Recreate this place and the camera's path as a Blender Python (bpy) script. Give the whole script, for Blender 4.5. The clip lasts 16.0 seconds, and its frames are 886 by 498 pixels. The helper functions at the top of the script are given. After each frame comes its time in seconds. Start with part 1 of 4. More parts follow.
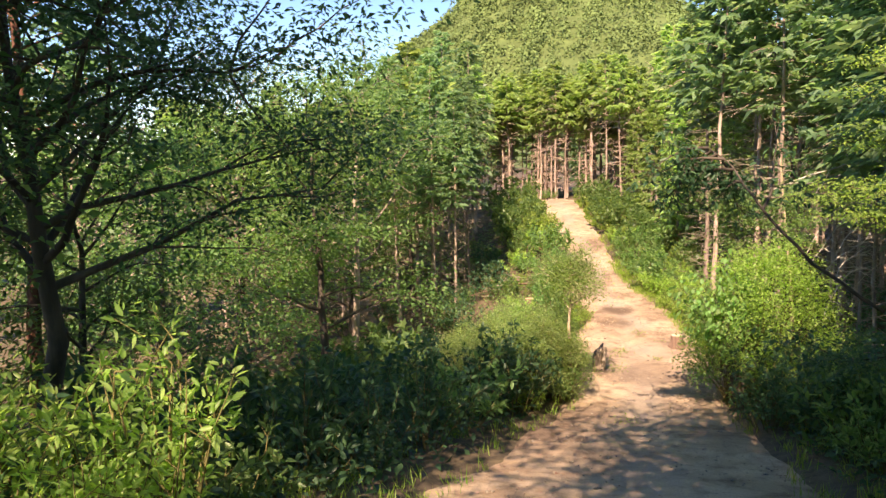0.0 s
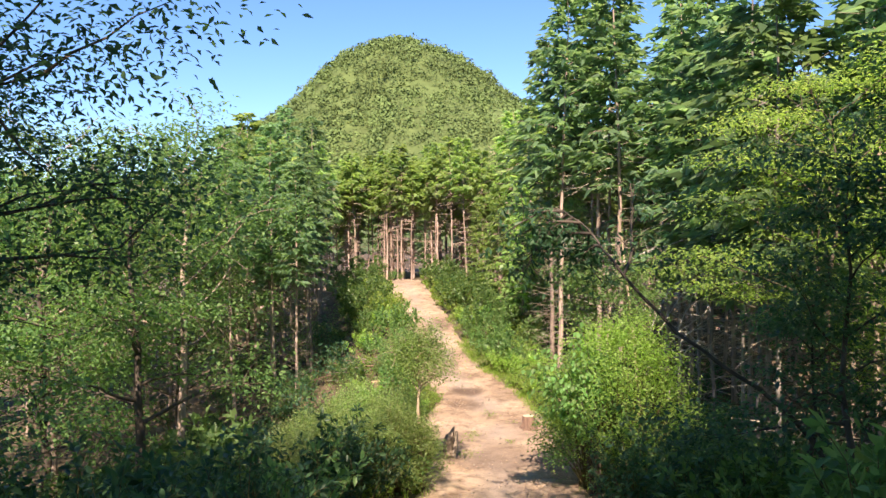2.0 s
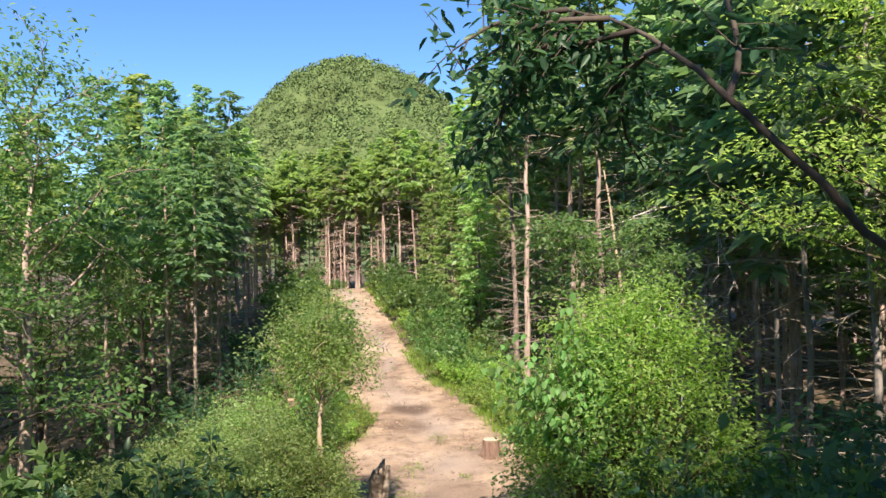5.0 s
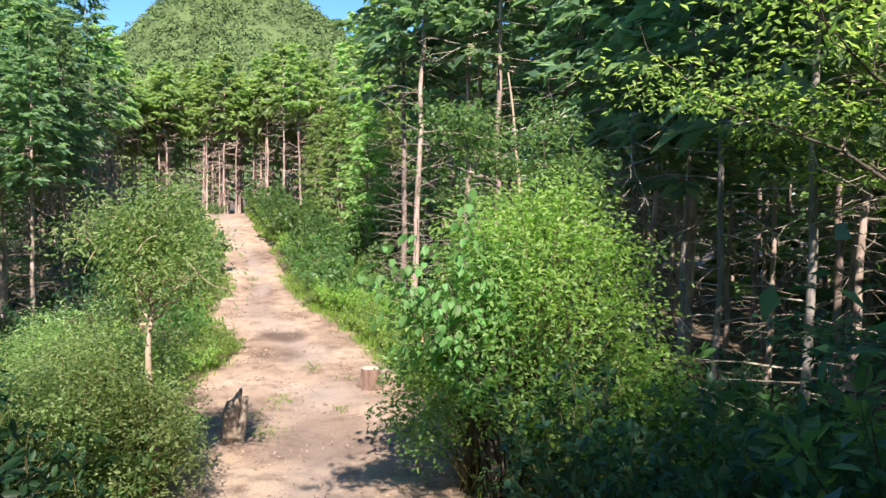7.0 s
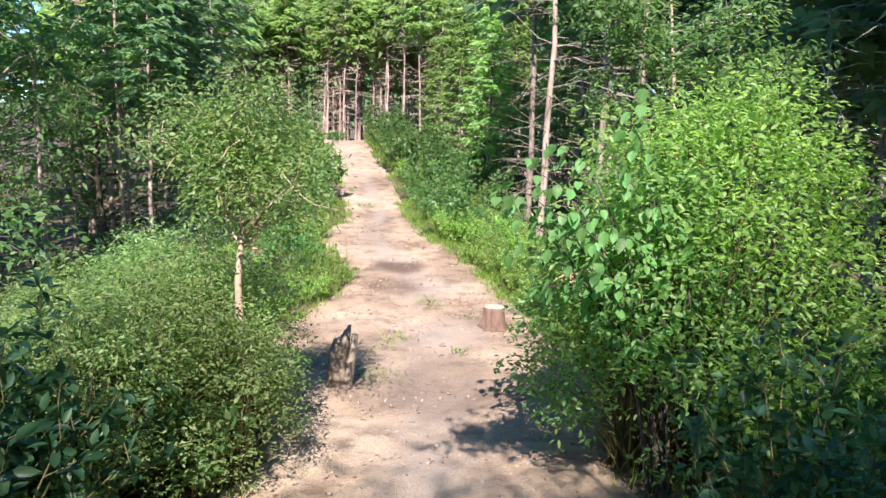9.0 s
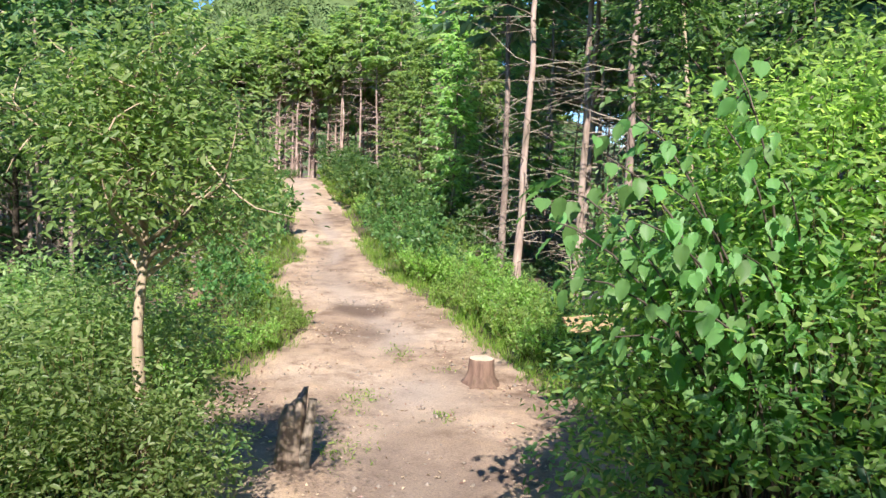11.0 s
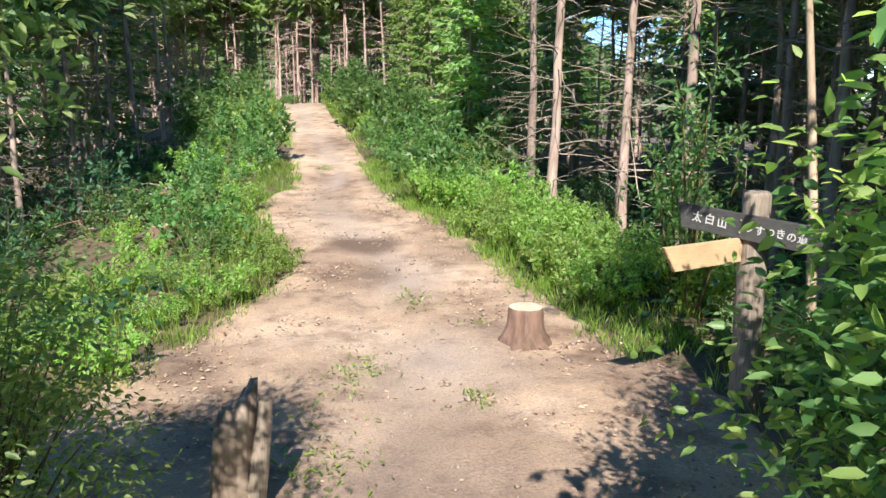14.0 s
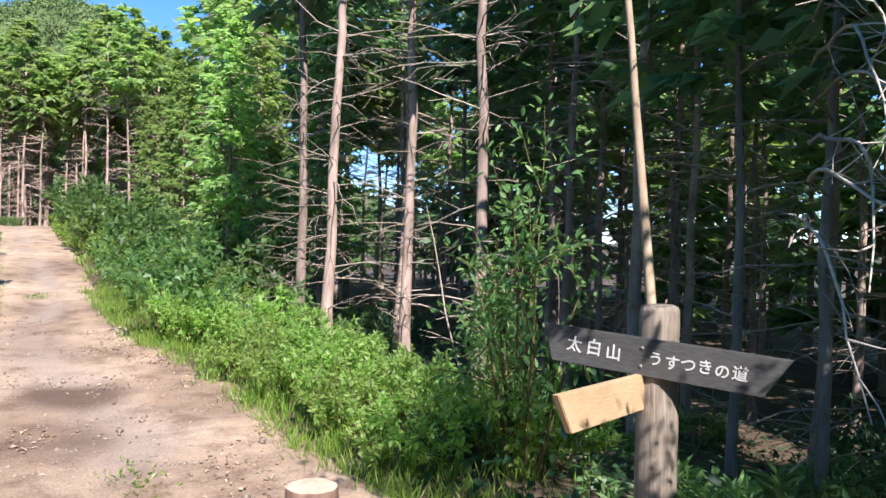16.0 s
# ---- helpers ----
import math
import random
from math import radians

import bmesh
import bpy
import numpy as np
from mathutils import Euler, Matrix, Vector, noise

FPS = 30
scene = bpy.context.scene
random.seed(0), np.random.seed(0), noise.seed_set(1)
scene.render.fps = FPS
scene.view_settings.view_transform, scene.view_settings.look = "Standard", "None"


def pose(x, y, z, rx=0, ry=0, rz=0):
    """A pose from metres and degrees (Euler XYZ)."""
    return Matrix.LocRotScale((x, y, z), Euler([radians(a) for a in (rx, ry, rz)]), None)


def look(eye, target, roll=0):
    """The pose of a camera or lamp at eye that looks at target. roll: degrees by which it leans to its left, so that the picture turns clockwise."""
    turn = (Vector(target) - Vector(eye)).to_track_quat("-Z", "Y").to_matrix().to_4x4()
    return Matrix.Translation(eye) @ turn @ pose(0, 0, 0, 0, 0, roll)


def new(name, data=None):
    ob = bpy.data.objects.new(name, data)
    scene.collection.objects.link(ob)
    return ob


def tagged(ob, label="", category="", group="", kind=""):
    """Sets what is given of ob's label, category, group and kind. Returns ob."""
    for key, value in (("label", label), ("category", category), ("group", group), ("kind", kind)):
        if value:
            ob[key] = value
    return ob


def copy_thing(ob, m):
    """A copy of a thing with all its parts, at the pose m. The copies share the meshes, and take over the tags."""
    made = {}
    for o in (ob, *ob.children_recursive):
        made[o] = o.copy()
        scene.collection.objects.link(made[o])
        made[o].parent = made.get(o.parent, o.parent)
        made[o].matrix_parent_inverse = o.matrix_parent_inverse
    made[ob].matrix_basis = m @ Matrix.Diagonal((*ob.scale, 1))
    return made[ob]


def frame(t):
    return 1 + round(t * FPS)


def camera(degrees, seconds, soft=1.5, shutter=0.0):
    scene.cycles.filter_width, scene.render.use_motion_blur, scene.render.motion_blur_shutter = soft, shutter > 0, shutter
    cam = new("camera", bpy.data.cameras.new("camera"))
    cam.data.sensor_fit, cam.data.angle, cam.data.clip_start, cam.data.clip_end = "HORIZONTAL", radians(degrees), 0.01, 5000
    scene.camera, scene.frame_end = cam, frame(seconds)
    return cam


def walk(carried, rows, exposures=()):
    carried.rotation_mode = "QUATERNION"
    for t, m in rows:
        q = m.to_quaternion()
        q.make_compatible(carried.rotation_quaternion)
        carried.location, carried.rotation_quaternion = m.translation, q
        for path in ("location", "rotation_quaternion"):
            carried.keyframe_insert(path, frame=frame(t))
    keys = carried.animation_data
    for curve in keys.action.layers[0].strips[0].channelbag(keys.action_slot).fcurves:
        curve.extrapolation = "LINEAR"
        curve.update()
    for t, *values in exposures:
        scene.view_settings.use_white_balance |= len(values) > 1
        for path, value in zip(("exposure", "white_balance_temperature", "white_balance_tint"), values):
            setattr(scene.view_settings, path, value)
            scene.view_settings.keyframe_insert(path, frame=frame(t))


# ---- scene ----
cam = camera(60.9, 16.0)
PATH = [
    (0, (0.0, -13.05, 3.703), (-0.457, -11.118, 3.46), -1.3),
    (0.5, (-0.101, -12.935, 3.663), (-0.52, -10.987, 3.491), -1.8),
    (1, (-0.139, -12.712, 3.592), (-0.383, -10.732, 3.444), -1.1),
    (1.5, (-0.151, -12.425, 3.519), (-0.234, -10.431, 3.389), -1.8),
    (2, (-0.091, -12.094, 3.481), (-0.146, -10.095, 3.452), -0.7),
    (2.5, (-0.114, -11.551, 3.43), (-0.086, -9.552, 3.369), -1.0),
    (3, (-0.127, -10.957, 3.402), (-0.02, -8.963, 3.309), -0.7),
    (3.2, (-0.161, -10.704, 3.346), (-0.085, -8.708, 3.243), -0.6),
    (5.3, (0.233, -7.77, 2.487), (0.299, -5.772, 2.568), -1.5),
    (5.5, (0.254, -7.616, 2.452), (0.327, -5.621, 2.569), -1.4),
    (6, (0.259, -7.326, 2.383), (0.409, -5.336, 2.518), -2.0),
    (6.5, (0.294, -6.938, 2.282), (0.592, -4.961, 2.31), -0.2),
    (7, (0.365, -6.709, 2.149), (0.717, -4.745, 2.009), 0.8),
    (7.5, (0.374, -6.434, 2.082), (0.692, -4.471, 1.867), 1.3),
    (8, (0.405, -6.144, 2.01), (0.605, -4.171, 1.75), 1.4),
    (8.5, (0.356, -5.864, 1.964), (0.43, -3.892, 1.639), 1.5),
    (8.7, (0.359, -5.722, 1.965), (0.4, -3.749, 1.641), 1.5),
    (10.8, (0.161, -4.128, 1.653), (0.333, -2.152, 1.398), 2.2),
    (11, (0.154, -3.973, 1.642), (0.326, -1.991, 1.441), 2.0),
    (11.5, (0.193, -3.584, 1.567), (0.361, -1.602, 1.358), -0.0),
    (12, (0.156, -3.195, 1.493), (0.296, -1.207, 1.332), 1.0),
    (12.5, (0.175, -2.901, 1.435), (0.247, -0.912, 1.242), -0.4),
    (13, (0.166, -2.619, 1.38), (0.193, -0.641, 1.083), -0.6),
    (13.5, (0.231, -2.243, 1.322), (0.258, -0.275, 0.97), -0.5),
    (14, (0.271, -1.919, 1.28), (0.401, 0.039, 0.895), -0.2),
    (14.5, (0.294, -1.58, 1.257), (0.538, 0.379, 0.935), 0.1),
    (15, (0.334, -1.175, 1.179), (0.623, 0.791, 0.951), 0.3),
    (15.5, (0.349, -0.776, 1.098), (0.848, 1.156, 0.967), 1.5),
    (16, (0.426, -0.369, 1.034), (1.169, 1.488, 1.01), 1.2),
]
walk(cam, [(t, look(eye, target, roll)) for t, eye, target, roll in PATH],
     exposures=[(0, 1.5, 8900, 28), (2.5, 1.28, 7350, 24), (5.5, 1.17, 6900, 20), (8.5, 1.44, 6050, 21), (12, 1.17, 6250, 15), (14.8, 1.24, 6250, 16), (16, 1.19, 6000, 22)])

# ---------------------------------------------------------------- light
world = bpy.data.worlds.new("world")
scene.world = world
world.use_nodes = True
wt = world.node_tree
sky = wt.nodes.new("ShaderNodeTexSky")
sky.sky_type = "NISHITA"
sky.sun_disc = False
SUN_WAY = Vector((0.05, 0.75, -0.66)).normalized()      # the way the light travels
sky.sun_elevation = math.asin(-SUN_WAY.z)
sky.sun_rotation = math.atan2(-SUN_WAY.x, -SUN_WAY.y)
sky.altitude, sky.air_density, sky.dust_density, sky.ozone_density = 1500, 1.0, 0.0, 6.0
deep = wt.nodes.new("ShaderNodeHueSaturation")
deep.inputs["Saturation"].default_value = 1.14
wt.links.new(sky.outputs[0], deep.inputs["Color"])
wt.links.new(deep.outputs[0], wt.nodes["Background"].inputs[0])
wt.nodes["Background"].inputs[1].default_value = 0.11
sun_data = bpy.data.lights.new("sun", "SUN")
sun_data.energy, sun_data.angle, sun_data.color = 4.6, radians(0.55), (1.0, 0.93, 0.80)
sun = new("sun", sun_data)
sun.matrix_world = look(-SUN_WAY * 60, (0, 0, 0))

# ---------------------------------------------------------------- materials


def material(name):
    m = bpy.data.materials.new(name)
    m.use_nodes = True
    return m, m.node_tree.nodes, m.node_tree.links, m.node_tree.nodes["Principled BSDF"]


def ramp(nodes, *stops):
    r = nodes.new("ShaderNodeValToRGB")
    while len(r.color_ramp.elements) < len(stops):
        r.color_ramp.elements.new(0.5)
    for e, (p, c) in zip(r.color_ramp.elements, stops):
        e.position, e.color = p, (*c, 1)
    return r


def noise_node(nodes, links, scale, detail=4, rough=0.6, stretch=None, coords="Object"):
    tc, n = nodes.new("ShaderNodeTexCoord"), nodes.new("ShaderNodeTexNoise")
    n.inputs["Scale"].default_value, n.inputs["Detail"].default_value, n.inputs["Roughness"].default_value = scale, detail, rough
    if stretch:
        mp = nodes.new("ShaderNodeMapping")
        mp.inputs["Scale"].default_value = stretch
        links.new(tc.outputs[coords], mp.inputs[0])
        links.new(mp.outputs[0], n.inputs[0])
    else:
        links.new(tc.outputs[coords], n.inputs[0])
    return n


def mix(nodes, links, fac, a, b, kind="MIX"):
    x = nodes.new("ShaderNodeMixRGB")
    x.blend_type = kind
    for s, v in zip(x.inputs, (fac, a, b)):
        if isinstance(v, (int, float)):
            s.default_value = v
        elif isinstance(v, tuple):
            s.default_value = (*v, 1)
        else:
            links.new(v, s)
    return x.outputs[0]


def bump(nodes, links, bsdf, height, strength, distance):
    b = nodes.new("ShaderNodeBump")
    b.inputs["Strength"].default_value, b.inputs["Distance"].default_value = strength, distance
    links.new(height, b.inputs["Height"])
    links.new(b.outputs[0], bsdf.inputs["Normal"])


def leaf_material(name, dark, mid, light, through_share=0.42, rough=0.42, gain=2.6):
    """Leaves: each its own green, a whole plant a little lighter or darker, and light through the blade."""
    m, n, l, b = material(name)
    geo, info = n.new("ShaderNodeNewGeometry"), n.new("ShaderNodeObjectInfo")
    r = ramp(n, *((p, (c[0], c[1], c[2] * 1.6)) for p, c in ((0.0, dark), (0.55, mid), (1.0, light))))
    l.new(geo.outputs["Random Per Island"], r.inputs[0])
    hsv = n.new("ShaderNodeHueSaturation")
    shift, gainer = n.new("ShaderNodeMapRange"), n.new("ShaderNodeMapRange")
    shift.inputs[3].default_value, shift.inputs[4].default_value = 0.485, 0.512
    gainer.inputs[3].default_value, gainer.inputs[4].default_value = 0.75, 1.25
    l.new(info.outputs["Random"], shift.inputs[0])
    l.new(info.outputs["Random"], gainer.inputs[0])
    l.new(shift.outputs[0], hsv.inputs["Hue"])
    l.new(gainer.outputs[0], hsv.inputs["Value"])
    l.new(r.outputs[0], hsv.inputs["Color"])
    l.new(hsv.outputs[0], b.inputs["Base Color"])
    b.inputs["Roughness"].default_value = rough
    b.inputs["Specular IOR Level"].default_value = 0.35
    t, ms = n.new("ShaderNodeBsdfTranslucent"), n.new("ShaderNodeMixShader")
    l.new(mix(n, l, 1.0, hsv.outputs[0], (gain, gain * 0.97, gain * 0.6), "MULTIPLY"), t.inputs["Color"])
    ms.inputs[0].default_value = through_share
    l.new(b.outputs[0], ms.inputs[1])
    l.new(t.outputs[0], ms.inputs[2])
    l.new(ms.outputs[0], n["Material Output"].inputs[0])
    return m


def bark_material(name, dark, light, scale=9, patch=None):
    m, n, l, b = material(name)
    a = noise_node(n, l, scale, 6, 0.7, (1, 1, 0.18))
    c = noise_node(n, l, 1.3, 3, 0.6)
    info = n.new("ShaderNodeObjectInfo")
    r = ramp(n, (0.3, dark), (0.7, light))
    l.new(a.outputs[0], r.inputs[0])
    r2 = ramp(n, (0.45, (1, 1, 1)), (0.68, patch or (0.6, 0.62, 0.55)))
    l.new(c.outputs[0], r2.inputs[0])
    col = mix(n, l, 1.0, r.outputs[0], r2.outputs[0], "MULTIPLY")
    mr = n.new("ShaderNodeMapRange")
    mr.inputs[3].default_value, mr.inputs[4].default_value = 0.7, 1.2
    l.new(info.outputs["Random"], mr.inputs[0])
    hs = n.new("ShaderNodeHueSaturation")
    l.new(mr.outputs[0], hs.inputs["Value"])
    l.new(col, hs.inputs["Color"])
    l.new(hs.outputs[0], b.inputs["Base Color"])
    b.inputs["Roughness"].default_value = 0.85
    bump(n, l, b, a.outputs[0], 0.6, 0.012)
    return m


LEAF_SHRUB = leaf_material("leaf_shrub", (0.06, 0.14, 0.031), (0.12, 0.235, 0.050), (0.20, 0.31, 0.078))
LEAF_BRIGHT = leaf_material("leaf_bright", (0.12, 0.215, 0.036), (0.20, 0.315, 0.054), (0.30, 0.40, 0.095), 0.52, 0.42, 2.9)
LEAF_OLIVE = leaf_material("leaf_olive", (0.10, 0.175, 0.036), (0.175, 0.27, 0.056), (0.285, 0.36, 0.10), 0.46, 0.42, 2.6)
# A dark green; on shaded plants it stands in for the shade itself.
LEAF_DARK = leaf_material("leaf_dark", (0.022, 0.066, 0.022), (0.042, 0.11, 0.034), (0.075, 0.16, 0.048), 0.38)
LEAF_TREE = leaf_material("leaf_tree", (0.05, 0.125, 0.026), (0.10, 0.20, 0.041), (0.17, 0.28, 0.066))
LEAF_BROAD = leaf_material("leaf_broad", (0.08, 0.19, 0.034), (0.115, 0.25, 0.046), (0.17, 0.31, 0.07), 0.36, 0.5)
NEEDLE_PALE = leaf_material("needle_pale", (0.125, 0.205, 0.050), (0.195, 0.30, 0.070), (0.27, 0.38, 0.105), 0.48)
NEEDLE = leaf_material("needle", (0.07, 0.14, 0.048), (0.125, 0.225, 0.074), (0.19, 0.30, 0.106), 0.45)
GRASS = leaf_material("grass_blade", (0.08, 0.16, 0.014), (0.15, 0.25, 0.025), (0.25, 0.32, 0.05), 0.4)
BARK = bark_material("bark_conifer", (0.20, 0.14, 0.115), (0.54, 0.42, 0.35))
BARK_PINK = bark_material("bark_pinkish", (0.27, 0.18, 0.15), (0.62, 0.48, 0.41))
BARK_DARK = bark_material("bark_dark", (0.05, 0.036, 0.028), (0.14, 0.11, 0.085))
# Conifer bark greyed down: shade on the eastern trunks, put into the colour.
BARK_SHADED = bark_material("bark_shaded", (0.13, 0.115, 0.105), (0.36, 0.32, 0.29))
BARK_PALE = bark_material("bark_pale", (0.25, 0.18, 0.12), (0.52, 0.41, 0.29), 14)
BARK_RED = bark_material("bark_red", (0.12, 0.045, 0.03), (0.30, 0.13, 0.085))
TWIG = bark_material("dead_twig", (0.24, 0.19, 0.15), (0.50, 0.42, 0.34), 20)
STEM = bark_material("green_stem", (0.10, 0.085, 0.03), (0.22, 0.19, 0.07), 20)


def earth_material():
    """Trodden earth: pale clay, damp brown patches, fine grit."""
    m, n, l, b = material("trodden_earth")
    big, mid, fine = noise_node(n, l, 0.55, 5, 0.6), noise_node(n, l, 3.5, 6, 0.65), noise_node(n, l, 60, 4, 0.7)
    r1 = ramp(n, (0.32, (0.20, 0.142, 0.108)), (0.47, (0.36, 0.265, 0.19)), (0.62, (0.48, 0.37, 0.275)))
    l.new(big.outputs[0], r1.inputs[0])
    r2 = ramp(n, (0.34, (0.60, 0.55, 0.52)), (0.5, (1.0, 1.0, 1.0)), (0.70, (1.22, 1.18, 1.1)))
    l.new(mid.outputs[0], r2.inputs[0])
    r3 = ramp(n, (0.30, (0.62, 0.6, 0.58)), (0.5, (1, 1, 1)), (0.68, (1.25, 1.22, 1.18)))
    l.new(fine.outputs[0], r3.inputs[0])
    col = mix(n, l, 1.0, r1.outputs[0], r2.outputs[0], "MULTIPLY")
    col = mix(n, l, 0.8, col, r3.outputs[0], "MULTIPLY")
    tread = n.new("ShaderNodeAttribute")
    tread.attribute_name = "tread"
    col = mix(n, l, tread.outputs["Fac"], col, mix(n, l, 0.7, (0.35, 0.29, 0.245), r3.outputs[0], "MULTIPLY"))
    wet = n.new("ShaderNodeAttribute")
    wet.attribute_name = "damp"
    col = mix(n, l, wet.outputs["Fac"], col, mix(n, l, 0.8, (0.145, 0.10, 0.075), r3.outputs[0], "MULTIPLY"))
    l.new(col, b.inputs["Base Color"])
    b.inputs["Roughness"].default_value = 0.95
    b.inputs["Specular IOR Level"].default_value = 0.15
    h = mix(n, l, 0.5, mid.outputs[0], fine.outputs[0])
    bump(n, l, b, h, 0.7, 0.03)
    return m


def plain(name, dark, light, scale, rough=0.9, depth=0.02, stretch=None):
    m, n, l, b = material(name)
    a, c = noise_node(n, l, scale, 6, 0.7, stretch), noise_node(n, l, scale * 0.15, 3, 0.6)
    r = ramp(n, (0.3, dark), (0.7, light))
    l.new(a.outputs[0], r.inputs[0])
    r2 = ramp(n, (0.35, (0.7, 0.7, 0.68)), (0.65, (1.1, 1.1, 1.1)))
    l.new(c.outputs[0], r2.inputs[0])
    l.new(mix(n, l, 1.0, r.outputs[0], r2.outputs[0], "MULTIPLY"), b.inputs["Base Color"])
    b.inputs["Roughness"].default_value = rough
    bump(n, l, b, a.outputs[0], 0.6, depth)
    return m


EARTH = earth_material()
LITTER = plain("forest_litter", (0.05, 0.036, 0.022), (0.19, 0.14, 0.085), 7, 0.95, 0.05)
STONE = plain("pebble_stone", (0.20, 0.165, 0.135), (0.36, 0.30, 0.25), 30)
HILL_LEAF = plain("hill_leaf", (0.088, 0.15, 0.042), (0.14, 0.212, 0.062), 0.13, 0.85, 0.02)
HILL_SOIL = plain("hill_soil", (0.08, 0.125, 0.035), (0.12, 0.17, 0.05), 0.2, 0.95, 0.05)

# ---------------------------------------------------------------- mesh helpers
rng = np.random.default_rng(7)


def reseed(n):
    """Each group of things has its own run of random numbers, so that a change in one leaves the others as they are."""
    global rng
    rng = np.random.default_rng(n)


def mesh_from(name, verts, faces, mat, smooth=False):
    """A mesh from an array of corners and an array of faces of one size each."""
    me = bpy.data.meshes.new(name)
    verts = np.asarray(verts, float)
    groups = faces if isinstance(faces, list) else [faces]
    groups = [np.asarray(g, int) for g in groups if len(g)]
    loops = np.concatenate([g.ravel() for g in groups])
    sizes = np.concatenate([np.full(len(g), g.shape[1]) for g in groups])
    me.vertices.add(len(verts))
    me.vertices.foreach_set("co", verts.ravel())
    me.loops.add(len(loops))
    me.loops.foreach_set("vertex_index", loops)
    me.polygons.add(len(sizes))
    me.polygons.foreach_set("loop_start", np.concatenate([[0], np.cumsum(sizes)[:-1]]))
    me.polygons.foreach_set("loop_total", sizes)
    if smooth:
        me.polygons.foreach_set("use_smooth", np.ones(len(sizes), bool))
    me.update(calc_edges=True)
    me.validate()
    me.materials.append(mat)
    return me


def under(name, me, parent, label="", kind=""):
    ob = new(name, me)
    ob.parent = parent
    return tagged(ob, label=label, kind=kind)


def unit(v):
    return v / np.maximum(np.linalg.norm(v, axis=-1, keepdims=True), 1e-9)


def leaves(base, way, up, length, width, fine=False):
    """Folded blades: arrays of their stalk ends, ways, upper sides, lengths and widths. fine: rounder ones, for plants close by."""
    way = unit(way)
    side = unit(np.cross(way, up))
    up = np.cross(side, way)
    L, W = np.reshape(length, (-1, 1)), np.reshape(width, (-1, 1))
    n = len(base)
    if not fine:
        v = np.stack([base, base + way * L * 0.42 + side * W * 0.5 + up * W * 0.16, base + way * L - up * L * 0.14,
                      base + way * L * 0.42 - side * W * 0.5 + up * W * 0.16], 1)
        return v.reshape(-1, 3), np.arange(4 * n).reshape(n, 4)
    a, b, tip = base + way * L * 0.25 + up * W * 0.13, base + way * L * 0.62 + up * (W * 0.13 - L * 0.05), base + way * L - up * L * 0.15
    v = np.stack([base, a + side * W * 0.42, b + side * W * 0.40, tip, b - side * W * 0.40, a - side * W * 0.42], 1)
    k = np.arange(n)[:, None] * 6
    return v.reshape(-1, 3), np.stack([k + np.array((0, 1, 2, 3)), k + np.array((0, 3, 4, 5))], 1).reshape(-1, 4)


def tubes(lines, sides=5):
    """Round tapering stems: a list of (points, radii)."""
    V, F, at = [], [], 0
    ang = np.arange(sides) * 2 * np.pi / sides
    for pts, radii in lines:
        pts = np.asarray(pts, float)
        k = len(pts)
        t = unit(np.gradient(pts, axis=0))
        ref = np.array((0.31, 0.95, 0.05)) if abs(t[0][1]) < 0.8 else np.array((1.0, 0.1, 0.0))
        a = unit(np.cross(t, ref))
        b = np.cross(t, a)
        r = np.reshape(radii, (k, 1, 1))
        V.append((pts[:, None] + r * (np.cos(ang)[None, :, None] * a[:, None] + np.sin(ang)[None, :, None] * b[:, None])).reshape(-1, 3))
        i, j = np.meshgrid(np.arange(k - 1), np.arange(sides), indexing="ij")
        q = np.stack([i * sides + j, i * sides + (j + 1) % sides, (i + 1) * sides + (j + 1) % sides, (i + 1) * sides + j], -1)
        F.append(q.reshape(-1, 4) + at)
        at += k * sides
    return np.concatenate(V), np.concatenate(F)


def bend(p, way, length, steps, sag=0.0, wobble=0.1):
    """A wandering line from p: a branch."""
    pts, w = [np.array(p, float)], unit(np.array(way, float))
    for _ in range(steps):
        w = unit(w + rng.normal(0, wobble, 3) + np.array((0, 0, -sag)))
        pts.append(pts[-1] + w * length / steps)
    return np.array(pts)


def scatter_leaves(centres, spread, count, length, width, flat=0.6, hang=0.25, fine=False, squash=0.6):
    """Leaves in loose clumps round the given points."""
    n = len(centres) * count
    c = np.repeat(centres, count, 0)
    p = c + np.clip(rng.normal(0, 1, (n, 3)), -1.7, 1.7) * spread * np.array((1, 1, squash))
    way = rng.normal(0, 1, (n, 3)) * np.array((1, 1, 0.5)) + (p - c) * 1.0 / max(spread, 1e-3) * 0.5 + np.array((0, 0, -hang))
    up = rng.normal(0, flat, (n, 3)) + np.array((0, 0, 1.0))
    s = rng.uniform(0.65, 1.25, n)
    return leaves(p, way, up, length * s, width * s * rng.uniform(0.8, 1.15, n), fine)


